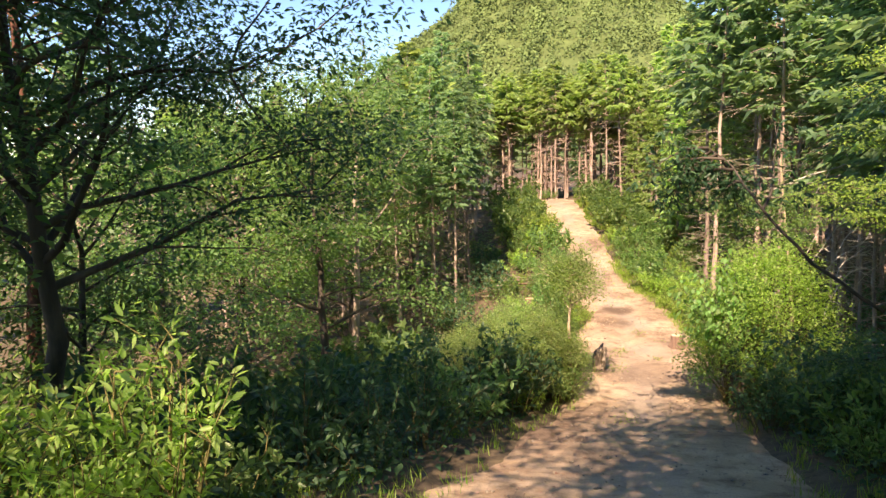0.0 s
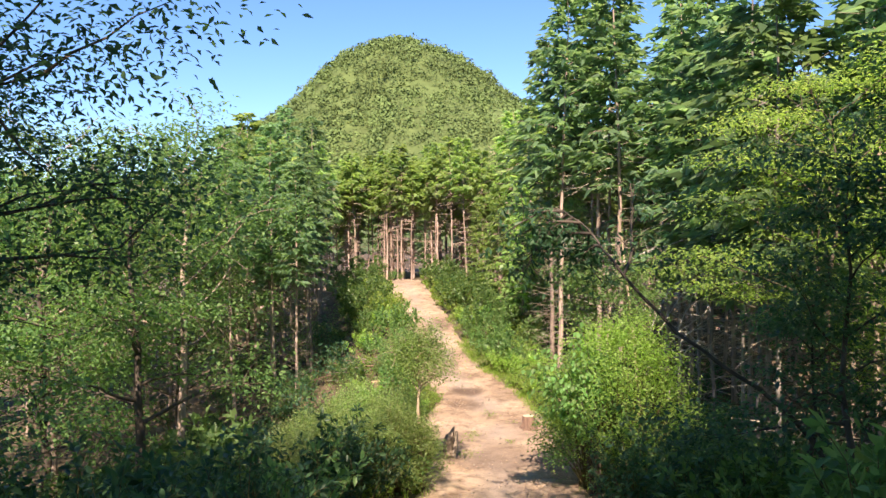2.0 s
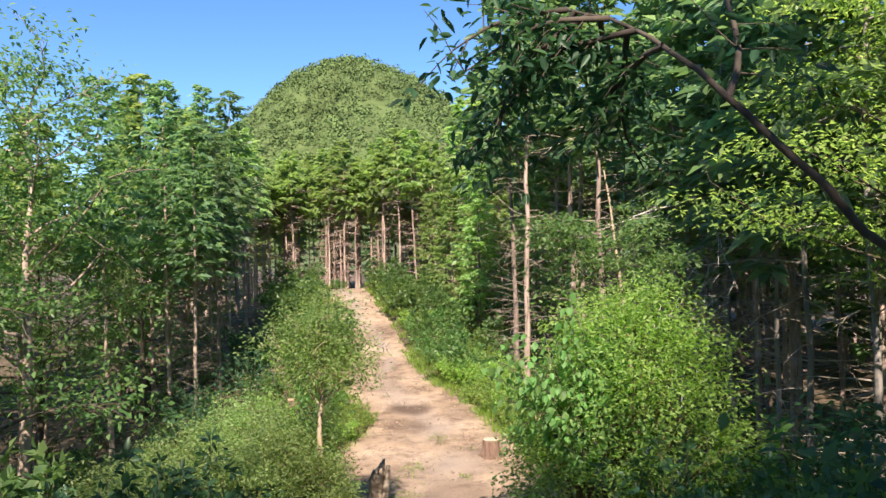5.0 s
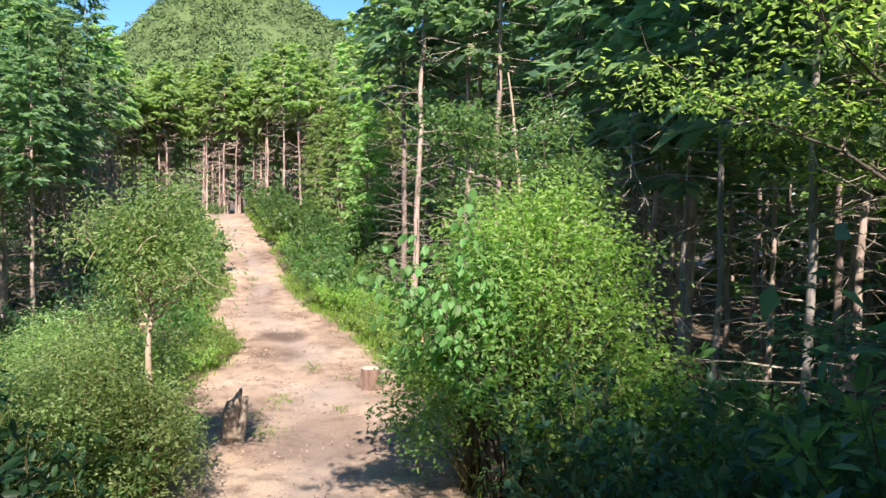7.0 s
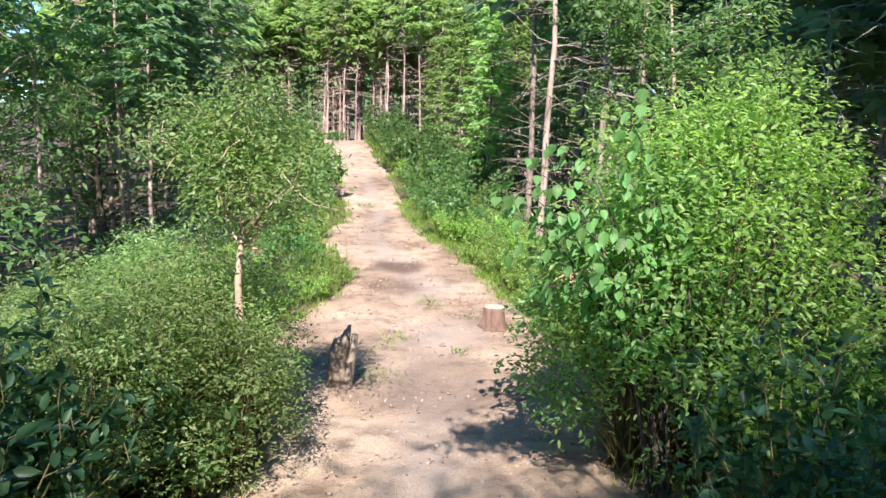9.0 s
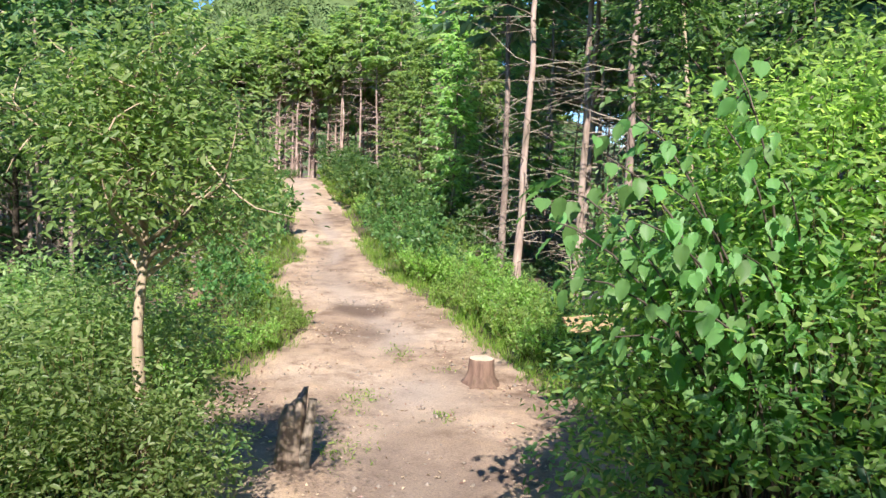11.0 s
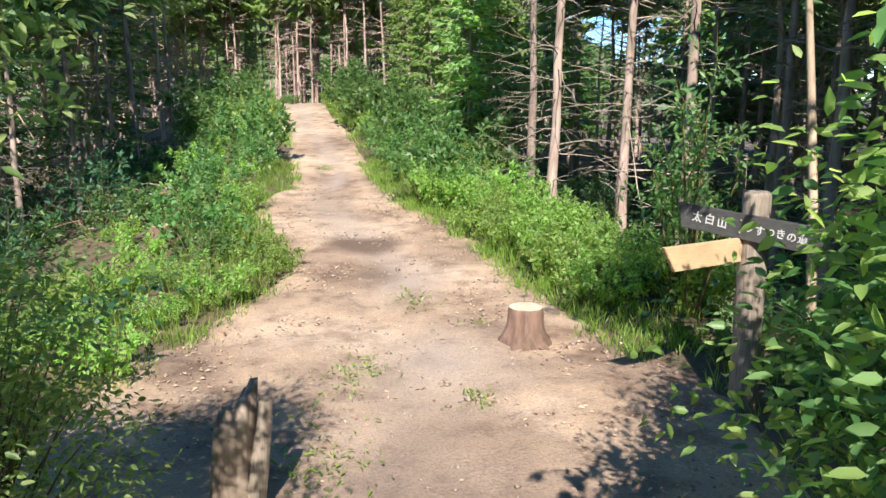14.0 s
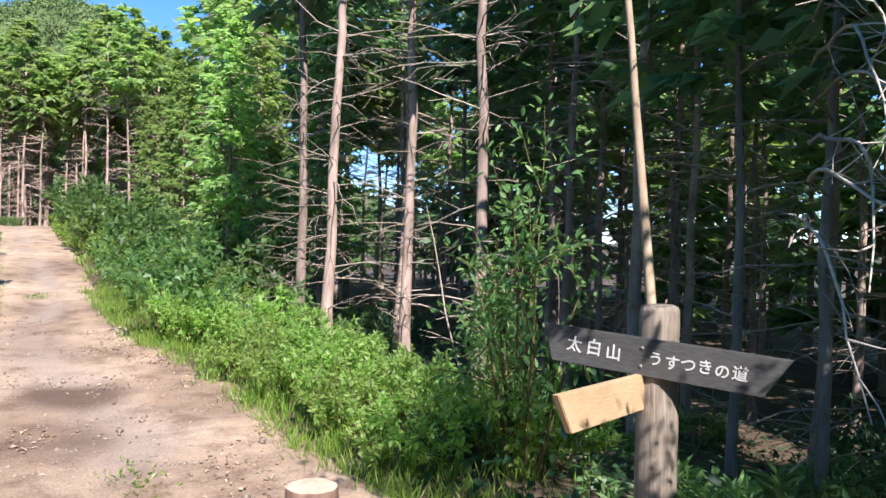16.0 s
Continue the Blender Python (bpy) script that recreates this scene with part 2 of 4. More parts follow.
# ---------------------------------------------------------------- the lie of the land
PROFILE = ((-400, 6.0), (-40, 5.6), (-20, 3.6), (-13, 2.25), (-11, 1.9), (-7.7, 1.0), (-6, 0.55), (-4, 0.2), (-2, -0.15), (0, -0.38),
           (2.8, -0.40), (4.1, -0.38), (6.2, -0.27), (10, 0.0), (25, 1.1), (28, 1.2), (34, 1.0), (60, 0.6), (400, 0.0))
EDGES = ((-400, -1.6, 1.9), (-14, -1.6, 1.9), (-7, -1.5, 1.75), (-5, -1.2, 1.7), (-2, -0.8, 1.6), (-0.4, -0.65, 1.6), (0.3, -0.9, 1.8), (1.0, -1.4, 2.0), (1.6, -1.52, 2.2), (2.2, -1.5, 2.15), (2.9, -1.3, 1.8),
         (3.8, -1.02, 1.6), (4.7, -0.8, 1.45), (5.4, -0.7, 1.35), (6.8, -1.3, 1.0), (8.2, -1.6, 0.5), (10, -1.25, 0.05), (13, -1.7, -0.35), (16.5, -2.3, -0.75),
         (25, -3.9, -1.95), (28, -4.6, -2.4), (31, -5.3, -3.2))


def along(table, y, k):
    at, value = [r[0] for r in table], [r[k] for r in table]
    if table is not EDGES:
        return np.interp(y, at, value)
    return sum(np.interp(np.asarray(y) + d, at, value) for d in (-0.5, -0.25, 0, 0.25, 0.5)) / 5


def smooth_profile(y):
    return sum(along(PROFILE, y + d, 1) for d in (-0.8, -0.4, 0, 0.4, 0.8)) / 5


def land(x, y):
    """The height of the ground: a ridge that falls off on both sides of the path."""
    x, y = np.asarray(x, float), np.asarray(y, float)
    z = smooth_profile(y)
    left, right = along(EDGES, y, 1), along(EDGES, y, 2)
    out = np.maximum(np.maximum(left - x, x - right), 0)
    fall = np.where(x < left, 0.30, 0.26)
    drop = fall * np.clip(out - 0.9, 0, 7.0) + 0.05 * np.clip(out - 7.9, 0, 20)
    lip = 0.10 * np.exp(-((out - 0.55) / 0.4) ** 2)
    fade = np.exp(-(np.maximum(np.abs(y) - 60, 0) / 60) ** 2)
    wave = 0.06 * np.sin(x * 1.7 + 0.6 * np.sin(y)) * np.sin(y * 1.3) * np.clip(out, 0, 1)
    return z + (lip - drop + wave) * fade


def ground_at(x, y):
    return float(land(x, y))


def build_ground():
    def axis(near, step, far):
        a = np.arange(-near, near + step, step)
        s = np.geomspace(near + 2, far, 22)
        return np.concatenate([-s[::-1], a, s])
    xs, ys = axis(18, 0.3, 2600), axis(46, 0.4, 2600)
    X, Y = np.meshgrid(xs, ys)
    inside = (X > along(EDGES, Y, 1) + 0.1) & (X < along(EDGES, Y, 2) - 0.1)
    Z = land(X, Y) + np.vectorize(lambda a, b: 0.05 * noise.noise((a * 1.3, b * 1.3, 0)))(X, Y) * (np.abs(X) < 40)
    Z = np.where(inside & (np.abs(Y) < 60), Z - 0.12, Z)
    i, j = np.meshgrid(np.arange(len(ys) - 1), np.arange(len(xs) - 1), indexing="ij")
    w = len(xs)
    q = np.stack([i * w + j, i * w + j + 1, (i + 1) * w + j + 1, (i + 1) * w + j], -1).reshape(-1, 4)
    ob = new("ground", mesh_from("ground", np.stack([X, Y, Z], -1).reshape(-1, 3), q, LITTER, True))
    return tagged(ob, "brown forest floor of leaf litter and soil falling off both sides", "ground", kind="structure")


def build_path():
    ys = np.arange(-26, 31, 0.11)
    us = np.linspace(-0.12, 1.12, 36)
    Y, U = np.meshgrid(ys, us, indexing="ij")
    wob = np.vectorize(lambda a, b: noise.noise((b * 0.9, a * 3.0, 5.0)))(U, Y)
    L, R = along(EDGES, Y, 1), along(EDGES, Y, 2)
    X = L + (R - L) * U + 0.16 * wob * np.abs(2 * U - 1)
    edge = np.clip(np.maximum(-U, U - 1) / 0.12, 0, 1)
    rough = np.vectorize(lambda a, b: 0.030 * noise.noise((a * 1.6, b * 1.6, 2)) + 0.014 * noise.noise((a * 6, b * 6, 3)))(X, Y)
    rut = -0.035 * np.exp(-((U - 0.47) / 0.13) ** 2)
    Z = smooth_profile(Y) + rough + rut + 0.03 - 0.16 * edge
    w = len(us)
    i, j = np.meshgrid(np.arange(len(ys) - 1), np.arange(w - 1), indexing="ij")
    q = np.stack([i * w + j, i * w + j + 1, (i + 1) * w + j + 1, (i + 1) * w + j], -1).reshape(-1, 4)
    me = mesh_from("path", np.stack([X, Y, Z], -1).reshape(-1, 3), q, EARTH, True)
    worn = np.exp(-((U - 0.5 - 0.06 * np.sin(Y * 0.6)) / 0.15) ** 2) * np.clip(0.45 + 0.7 * wob, 0, 0.75)
    me.attributes.new("tread", "FLOAT", "POINT").data.foreach_set("value", worn.ravel())
    wet = np.zeros_like(X)
    for cx, cy, rx, ry, much in ((-0.08, 6.2, 0.46, 0.52, 0.95), (-0.02, 5.05, 0.42, 0.48, 0.5), (0.85, 5.7, 0.35, 0.8, 0.3), (-0.55, 8.6, 0.3, 0.9, 0.3), (0.55, 1.0, 0.5, 0.9, 0.35)):
        d = np.hypot((X - cx) / rx, (Y - cy) / ry) + 0.35 * wob
        wet = np.maximum(wet, much * np.clip((1.15 - d) / 0.4, 0, 1))
    me.attributes.new("damp", "FLOAT", "POINT").data.foreach_set("value", wet.ravel())
    ob = new("path", me)
    return tagged(ob, "pale trodden clay path with damp brown patches and grit", "path", kind="structure")


build_ground()
build_path()


def height_on_path(x, y):
    return float(smooth_profile(np.array(y))) + 0.03


# the wooded dome of the mountain far behind
def build_mountain():
    cx, cy = -53.0, 594.0
    prof = ((0, 159), (14, 157.5), (30, 152), (46, 144), (62, 134), (78, 119), (94, 101.5), (112, 90), (142, 68), (180, 38), (250, 10), (420, -6))

    def hill(x, y):
        dx, dy = x - cx, y - cy
        a = np.arctan2(dy, dx)
        r = np.hypot(dx, dy * 0.9) * (1 + 0.015 * np.sin(7 * a)) * np.where(dx > 0, 0.94, 1.1)
        return np.interp(r, [p[0] for p in prof], [p[1] for p in prof])
    rad, ang = np.concatenate([[0.01], np.geomspace(6, 430, 46)]), np.linspace(0, 2 * np.pi, 97)
    R, A = np.meshgrid(rad, ang, indexing="ij")
    X, Y = cx + R * np.cos(A), cy + R * np.sin(A)
    w = len(ang)
    i, j = np.meshgrid(np.arange(len(rad) - 1), np.arange(w - 1), indexing="ij")
    q = np.stack([i * w + j, (i + 1) * w + j, (i + 1) * w + j + 1, i * w + j + 1], -1).reshape(-1, 4)
    base = new("mountain", mesh_from("mountain", np.stack([X, Y, hill(X, Y)], -1).reshape(-1, 3), q, HILL_SOIL, True))
    tagged(base, "steep rounded mountain covered in broadleaf forest in the distance", "mountain", kind="structure")
    n = 3200
    a, r = rng.uniform(np.pi * 0.96, np.pi * 2.04, n), 215 * np.sqrt(rng.uniform(0, 1, n))
    x, y = cx + r * np.cos(a), cy + r * np.sin(a)
    size = rng.uniform(2.2, 6.0, n)
    c = np.stack([x, y, hill(x, y) + rng.uniform(-1.0, 0.25, n) * size], -1)
    k = 56
    d = unit(rng.normal(0, 1, (n, k, 3)) + np.array((0, -0.35, 0.65)))
    P = c[:, None] + d * size[:, None, None] * rng.uniform(0.88, 1.08, (n, k, 1)) * np.array((1, 1, 1.05))
    way = rng.normal(0, 1, (n, k, 3)) - d * 0.2
    s = (size[:, None] * rng.uniform(0.22, 0.42, (n, k))).ravel()
    v, f = leaves(P.reshape(-1, 3), way.reshape(-1, 3), d.reshape(-1, 3) + rng.normal(0, 0.14, (n * k, 3)), s, s * 0.8)
    crowns = under("forest_canopy", mesh_from("forest_canopy", v, f, HILL_LEAF), base, "dense summer canopy of many tree crowns", "stuff")
    return crowns


build_mountain()

# ---------------------------------------------------------------- plants


def plant(name, label, category, group=""):
    ob = new(name)
    ob.empty_display_size = 0.2
    return tagged(ob, label, category, group)


def conifer(height, crown_from, spread, needles, needle_size, dead, thick, label, bark=BARK, leaf=None, plain_crown=False, twig=1.0):
    """A slender plantation conifer: bare lower trunk with dead branches, drooping sprays above."""
    reseed(sum(map(ord, label)) + int(100 * height))
    tree = plant("conifer_tree", label, "tree", "plantation conifers")
    k = 14
    z = np.linspace(-0.3, height, k)
    lean = np.cumsum(rng.normal(0, 0.022, (k, 2)), 0) * height / 8
    lean -= lean[0]
    pts = np.column_stack([lean, z])
    radii = thick * 0.5 * np.clip(1.0 - 0.85 * (z / height), 0.1, 1.0)
    radii[0] *= 1.5
    radii[1] *= 1.1

    def on_trunk(h):
        return np.array([np.interp(h, z, pts[:, 0]), np.interp(h, z, pts[:, 1]), h])
    under("trunk", mesh_from("trunk", *tubes([(pts, radii)], 9), bark, True), tree)
    lines = []
    for _ in range(dead):
        h = rng.uniform(0.5, crown_from + 1.4)
        a = rng.uniform(0, 2 * np.pi)
        ln = rng.uniform(0.35, 1.0) * spread * (0.55 + 0.6 * h / (crown_from + 1.4))
        line = bend(on_trunk(h), (math.cos(a), math.sin(a), rng.uniform(-0.1, 0.45)), ln, 4, 0.06, 0.14)
        lines.append((line, twig * np.linspace(0.011, 0.003, 5)))
        for _ in range(1 + (dead > 50)):
            s = line[rng.integers(1, 4)]
            lines.append((bend(s, (math.cos(a + rng.normal(0, 0.9)), math.sin(a + rng.normal(0, 0.9)), rng.uniform(-0.4, 0.4)), ln * 0.45, 2, 0.08, 0.2),
                          twig * np.linspace(0.006, 0.002, 3)))
    under("dead_branchwork", mesh_from("dead_branchwork", *tubes(lines, 3), bark if twig > 1 else TWIG), tree, "bare grey dead side branches", "stuff")
    n_br = int(needles / 22)
    P, W, U, S, limbs = [], [], [], [], []
    for b in range(n_br):
        f = ((b + rng.uniform(0, 1)) / n_br) ** 0.9
        h = crown_from + (height - crown_from) * f
        a = b * 2.4 + rng.normal(0, 0.4)
        ln = spread * (1.05 - f) ** 0.75 * rng.uniform(0.6, 1.15) * (0.75 + 0.25 * min(1, f * 5)) + 0.12
        line = bend(on_trunk(min(h, height)), (math.cos(a), math.sin(a), 0.35 + 0.4 * f), ln, 6, 0.10, 0.07)
        if b % 2 == 0 and not plain_crown:
            limbs.append((line[::2], np.linspace(0.016 * (1.2 - f), 0.003, 4)))
        m = max(6, int(needles / n_br * rng.uniform(0.7, 1.3)))
        u = rng.uniform(0.22, 1.0, m)
        p = np.stack([np.interp(u, np.linspace(0, 1, 7), line[:, i]) for i in range(3)], -1)
        t = unit(line[-1] - line[0])
        s = np.array((-t[1], t[0], 0))
        W.append(t * 0.8 + s * rng.choice((-1, 1), m)[:, None] * rng.uniform(0.2, 1.1, m)[:, None] + np.array((0, 0, -0.28)) + rng.normal(0, 0.25, (m, 3)))
        P.append(p + rng.normal(0, 0.05, (m, 3)) * np.array((1, 1, 0.6)))
        U.append(np.array((0, 0, 1.0)) + rng.normal(0, 0.4, (m, 3)))
        S.append(rng.uniform(0.6, 1.3, m) * (1.1 - 0.35 * f))
    P, W, U, S = (np.concatenate(q) for q in (P, W, U, S))
    v, q = leaves(P, W, U, needle_size * S, needle_size * 0.44 * S)
    if limbs:
        under("crown_branchwork", mesh_from("crown_branchwork", *tubes(limbs, 3), bark), tree, kind="stuff")
    under("crown", mesh_from("crown", v, q, leaf or NEEDLE), tree, "sprays of green needles")
    return tree


def broadleaf(height, spread, clumps, per_clump, leaf_size, leaf, bark, label, first=0.3, thick=0.16, name="broadleaf_tree", slim=0.5, flat=0.6, lean=(0, 0), loose=0.15, fine=False, squash=0.6, limbs=0):
    """A broadleaf tree: forked limbs that carry loose clumps of leaves."""
    reseed(sum(map(ord, label)) + int(100 * height))
    tree = plant(name, label, "tree")
    k = 9
    z = np.linspace(-0.25, height * 0.86, k)
    wob = np.cumsum(rng.normal(0, 0.045, (k, 2)), 0) * height / 5 + np.outer(np.linspace(0, 1, k) ** 1.4, lean)
    pts = np.column_stack([wob - wob[0], z])
    under("trunk", mesh_from("trunk", *tubes([(pts, thick * 0.5 * np.linspace(1.25, 0.16, k))], 8), bark, True), tree)
    lines, ends = [], []
    n_l = limbs or max(5, clumps // 6)
    for b in range(n_l):
        f = first + (1 - first) * (b + rng.uniform(0, 0.8)) / n_l
        s = np.array([np.interp(f * z[-1], z, pts[:, i]) for i in range(3)])
        a = b * 2.4 + rng.normal(0, 0.5)
        ln = spread * rng.uniform(0.65, 1.1) * (1.15 - 0.6 * f)
        line = bend(s, (math.cos(a), math.sin(a), 0.25 + 0.7 * f), ln, 6, 0.02, 0.16)
        lines.append((line, thick * 0.24 * (1.15 - 0.7 * f) * np.linspace(1, 0.15, 7)))
        under("limb", mesh_from("limb", *tubes(lines[-1:], 6), bark, True), tree)
        lines.pop()
        for _ in range(6):
            st = line[rng.integers(2, 7)]
            tw = bend(st, unit(line[-1] - line[0]) + rng.normal(0, 0.6, 3), ln * rng.uniform(0.25, 0.5), 4, 0.03, 0.2)
            lines.append((tw, thick * 0.06 * np.linspace(1, 0.25, 5)))
            ends += [tw[-1], tw[2]]
        ends.append(line[-1])
    under("twigwork", mesh_from("twigwork", *tubes(lines, 4), bark, True), tree, kind="stuff")
    ends = np.array(ends)[rng.permutation(len(ends))[:clumps]]
    sp = spread * loose + 0.05
    v, q = scatter_leaves(ends, sp, per_clump, leaf_size, leaf_size * slim, flat, fine=fine, squash=squash)
    under("crown", mesh_from("crown", v, q, leaf), tree)
    return tree


def shrub(height, spread, stems, count, leaf_size, leaf, label, slim=0.5, name="shrub", upright=1.0, group="shrubs beside the path", bark=STEM, fine=True):
    """A many-stemmed bush, leaves along its upper stems."""
    reseed(sum(map(ord, label)) + int(100 * height))
    bush = plant(name, label, "bush", group)
    lines, P, W = [], [], []
    for s in range(stems):
        a = s * 2.4 + rng.normal(0, 0.4)
        out = spread * math.sqrt(rng.uniform(0.02, 1))
        start = np.array((math.cos(a) * out * 0.25, math.sin(a) * out * 0.25, -0.1))
        tip = np.array((math.cos(a) * out, math.sin(a) * out, height * rng.uniform(0.6, 1.08) * (1.05 - 0.45 * (out / spread) ** 2)))
        mid = (start + tip) / 2 + np.array((0, 0, height * 0.12 * upright)) + rng.normal(0, 0.05, 3)
        t = np.linspace(0, 1, 6)[:, None]
        line = (1 - t) ** 2 * start + 2 * t * (1 - t) * mid + t ** 2 * tip
        lines.append((line, np.linspace(0.011, 0.003, 6) * (0.6 + 0.5 * height)))
        own = [line]
        for _ in range(3):
            st = line[rng.integers(2, 6)]
            tw = bend(st, (tip - start) + rng.normal(0, 0.55, 3) * height, height * rng.uniform(0.15, 0.32), 2, 0.02, 0.2)
            if fine:
                lines.append((tw, np.linspace(0.005, 0.002, 3)))
            own.append(tw)
        for q, line in enumerate(own):
            m = int(count / stems / len(own) * rng.uniform(0.7, 1.3))
            u = rng.uniform(0.3 if q == 0 else 0.05, 1.02, m)
            p = np.stack([np.interp(u, np.linspace(0, 1, len(line)), line[:, i]) for i in range(3)], -1)
            w = rng.normal(0, 0.8, (m, 3)) + unit(line[-1] - line[0]) * 0.6
            P.append(p + unit(w) * rng.uniform(0, 0.06 * height, (m, 1)))
            W.append(w)
    under("stemwork", mesh_from("stemwork", *tubes(lines, 3), bark), bush, kind="stuff")
    P, W = np.concatenate(P), np.concatenate(W)
    s = rng.uniform(0.65, 1.3, len(P))
    v, q = leaves(P, W, np.array((0, 0, 1.0)) + rng.normal(0, 0.55, (len(P), 3)), leaf_size * s, leaf_size * slim * s, fine)
    under("foliage", mesh_from("foliage", v, q, leaf), bush)
    return bush


def billowing_bush(height, spread, clumps, per_clump, leaf_size, leaf, label, slim=0.5, name="large_bush"):
    """A dense bush whose leaves sit in rounded billows over a dome of stems."""
    reseed(sum(map(ord, label)) + int(100 * height))
    bush = plant(name, label, "bush", "large bushes")
    lines, centres = [], []
    for c in range(clumps):
        a = c * 2.4 + rng.normal(0, 0.3)
        lift = ((c + 0.5) / clumps) ** 0.8
        out = spread * math.sqrt(max(0.0, 1 - (0.12 + 0.88 * lift) ** 2.2)) * rng.uniform(0.72, 1.06)
        tip = np.array((math.cos(a) * out, math.sin(a) * out, height * (0.16 + 0.78 * lift) * rng.uniform(0.88, 1.07)))
        centres.append(tip)
        start = np.array((rng.normal(0, 0.12) * spread, rng.normal(0, 0.12) * spread, -0.1))
        mid = np.array((tip[0] * 0.45, tip[1] * 0.45, tip[2] * 0.6 + 0.05))
        t = np.linspace(0, 1, 6)[:, None]
        lines.append(((1 - t) ** 2 * start + 2 * t * (1 - t) * mid + t ** 2 * tip, np.linspace(0.011, 0.002, 6)))
    under("stemwork", mesh_from("stemwork", *tubes(lines, 4), STEM), bush, kind="stuff")
    v, q = scatter_leaves(np.array(centres), 0.125 * spread + 0.03, per_clump, leaf_size, leaf_size * slim, 0.55, 0.1, True, 0.55)
    under("foliage", mesh_from("foliage", v, q, leaf), bush)
    return bush


def stand(ob, x, y, turn=0.0, size=1.0, sink=0.0, tip=0.0):
    m = Matrix.Translation((x, y, ground_at(x, y) - sink)) @ Matrix.Rotation(turn, 4, "Z") @ Matrix.Rotation(tip, 4, "X") @ Matrix.Scale(size, 4)
    if ob.name not in placed:
        placed.add(ob.name)
        ob.matrix_basis = m
        return ob
    return copy_thing(ob, m)


placed = set()

FAR = [conifer(h, c, s, 950, 0.38, 64, 0.115, "slender conifer with a bare pinkish trunk and green crown", BARK_PINK, NEEDLE_PALE, twig=1.7)
       for h, c, s in ((7.6, 4.7, 1.05), (8.1, 5.0, 1.15), (7.2, 4.4, 1.0), (8.4, 5.2, 1.15))]
NEAR = [conifer(h, c, s, 1900, 0.32, 60, 0.145, "tall conifer with a pale bare trunk and brittle dead branches")
        for h, c, s in ((10.5, 5.2, 1.5), (9.6, 4.6, 1.4), (11.5, 5.8, 1.6))]
# The shade on these trunks is part of their bark colour.
THIN = [conifer(h, c, s, 2100, 0.30, 40, 0.085, "thin shaded conifer with a grey bare trunk", BARK_SHADED)
        for h, c, s in ((9.4, 3.6, 1.5), (8.4, 3.2, 1.4))]
DEEP = [conifer(h, c, s, 520, 0.52, 14, 0.17, "conifer deep in the wood", BARK_PINK, NEEDLE_PALE, True) for h, c, s in ((7.5, 3.3, 1.2), (8.1, 3.8, 1.3))]
DENSE = [conifer(h, c, s, 800, 0.55, 2, 0.16, "dense conifer far back", BARK, l, True) for h, c, s, l in ((7.4, 0.8, 1.6, NEEDLE), (6.6, 0.5, 1.5, LEAF_TREE))]
LUSH = [conifer(h, c, s, 4200, 0.24, 14, 0.16, "bushy conifer in full green needle down to low branches", leaf=l)
        for h, c, s, l in ((7.5, 0.9, 1.5, NEEDLE), (6.5, 0.6, 1.4, LEAF_TREE))]
LUSH_PALE = conifer(6.6, 0.9, 1.25, 3000, 0.24, 14, 0.13, "young bushy conifer of pale green needles", leaf=NEEDLE_PALE)
TREES = [broadleaf(6.5, 2.3, 120, 74, 0.10, LEAF_TREE, BARK_DARK, "young broadleaf tree with a loose green crown", 0.25, squash=0.28, loose=0.14, flat=0.4),
         broadleaf(7.6, 2.6, 130, 74, 0.10, LEAF_TREE, BARK, "broadleaf tree with spreading limbs and green leaves", 0.3, squash=0.28, loose=0.13, flat=0.4),
         broadleaf(5.2, 2.0, 110, 70, 0.09, LEAF_SHRUB, BARK_DARK, "small broadleaf tree with bright summer leaves", 0.2, squash=0.28, loose=0.14, flat=0.4)]
SHRUBS = [shrub(1.0, 0.75, 18, 850, 0.105, LEAF_SHRUB, "green bush of small leaves beside the path"),
          shrub(0.75, 0.8, 18, 850, 0.1, LEAF_BRIGHT, "low sunlit bush of yellow-green leaves beside the path"),
          shrub(1.3, 0.8, 16, 850, 0.12, LEAF_TREE, "leafy green bush with upright stems"),
          # leaf colour darkened to put shade into the bush
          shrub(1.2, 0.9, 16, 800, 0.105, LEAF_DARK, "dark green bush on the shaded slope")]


COARSE = {SHRUBS[i]: shrub(h, w, 10, 620, size, leaf, label, fine=False) for i, (h, w, size, leaf, label) in enumerate((
    (1.0, 0.75, 0.125, LEAF_SHRUB, "green bush of small leaves on the far verge"), (0.75, 0.8, 0.12, LEAF_BRIGHT, "low sunlit yellow-green bush on the far verge"),
    (1.3, 0.8, 0.14, LEAF_TREE, "leafy green bush on the far verge"), (1.2, 0.9, 0.13, LEAF_DARK, "dark green bush further off")))}


def free_of_path(x, y, gap):
    return x < along(EDGES, y, 1) - gap or x > along(EDGES, y, 2) + gap


def wood(kinds, n, x0, x1, y0, y1, apart, gap, size=(0.85, 1.15), taken=None):
    reseed(int(abs(x0 * 7 + y0 * 13 + n * 3)) + 5)
    taken = [] if taken is None else taken
    for _ in range(n * 12):
        if n <= 0:
            break
        x, y = rng.uniform(x0, x1), rng.uniform(y0, y1)
        if not free_of_path(x, y, gap) or any((x - a) ** 2 + (y - b) ** 2 < apart ** 2 for a, b in taken):
            continue
        taken.append((x, y))
        stand(kinds[rng.integers(len(kinds))], x, y, rng.uniform(0, 6.28), rng.uniform(*size), 0.0, rng.normal(0, 0.012))
        n -= 1
    return taken


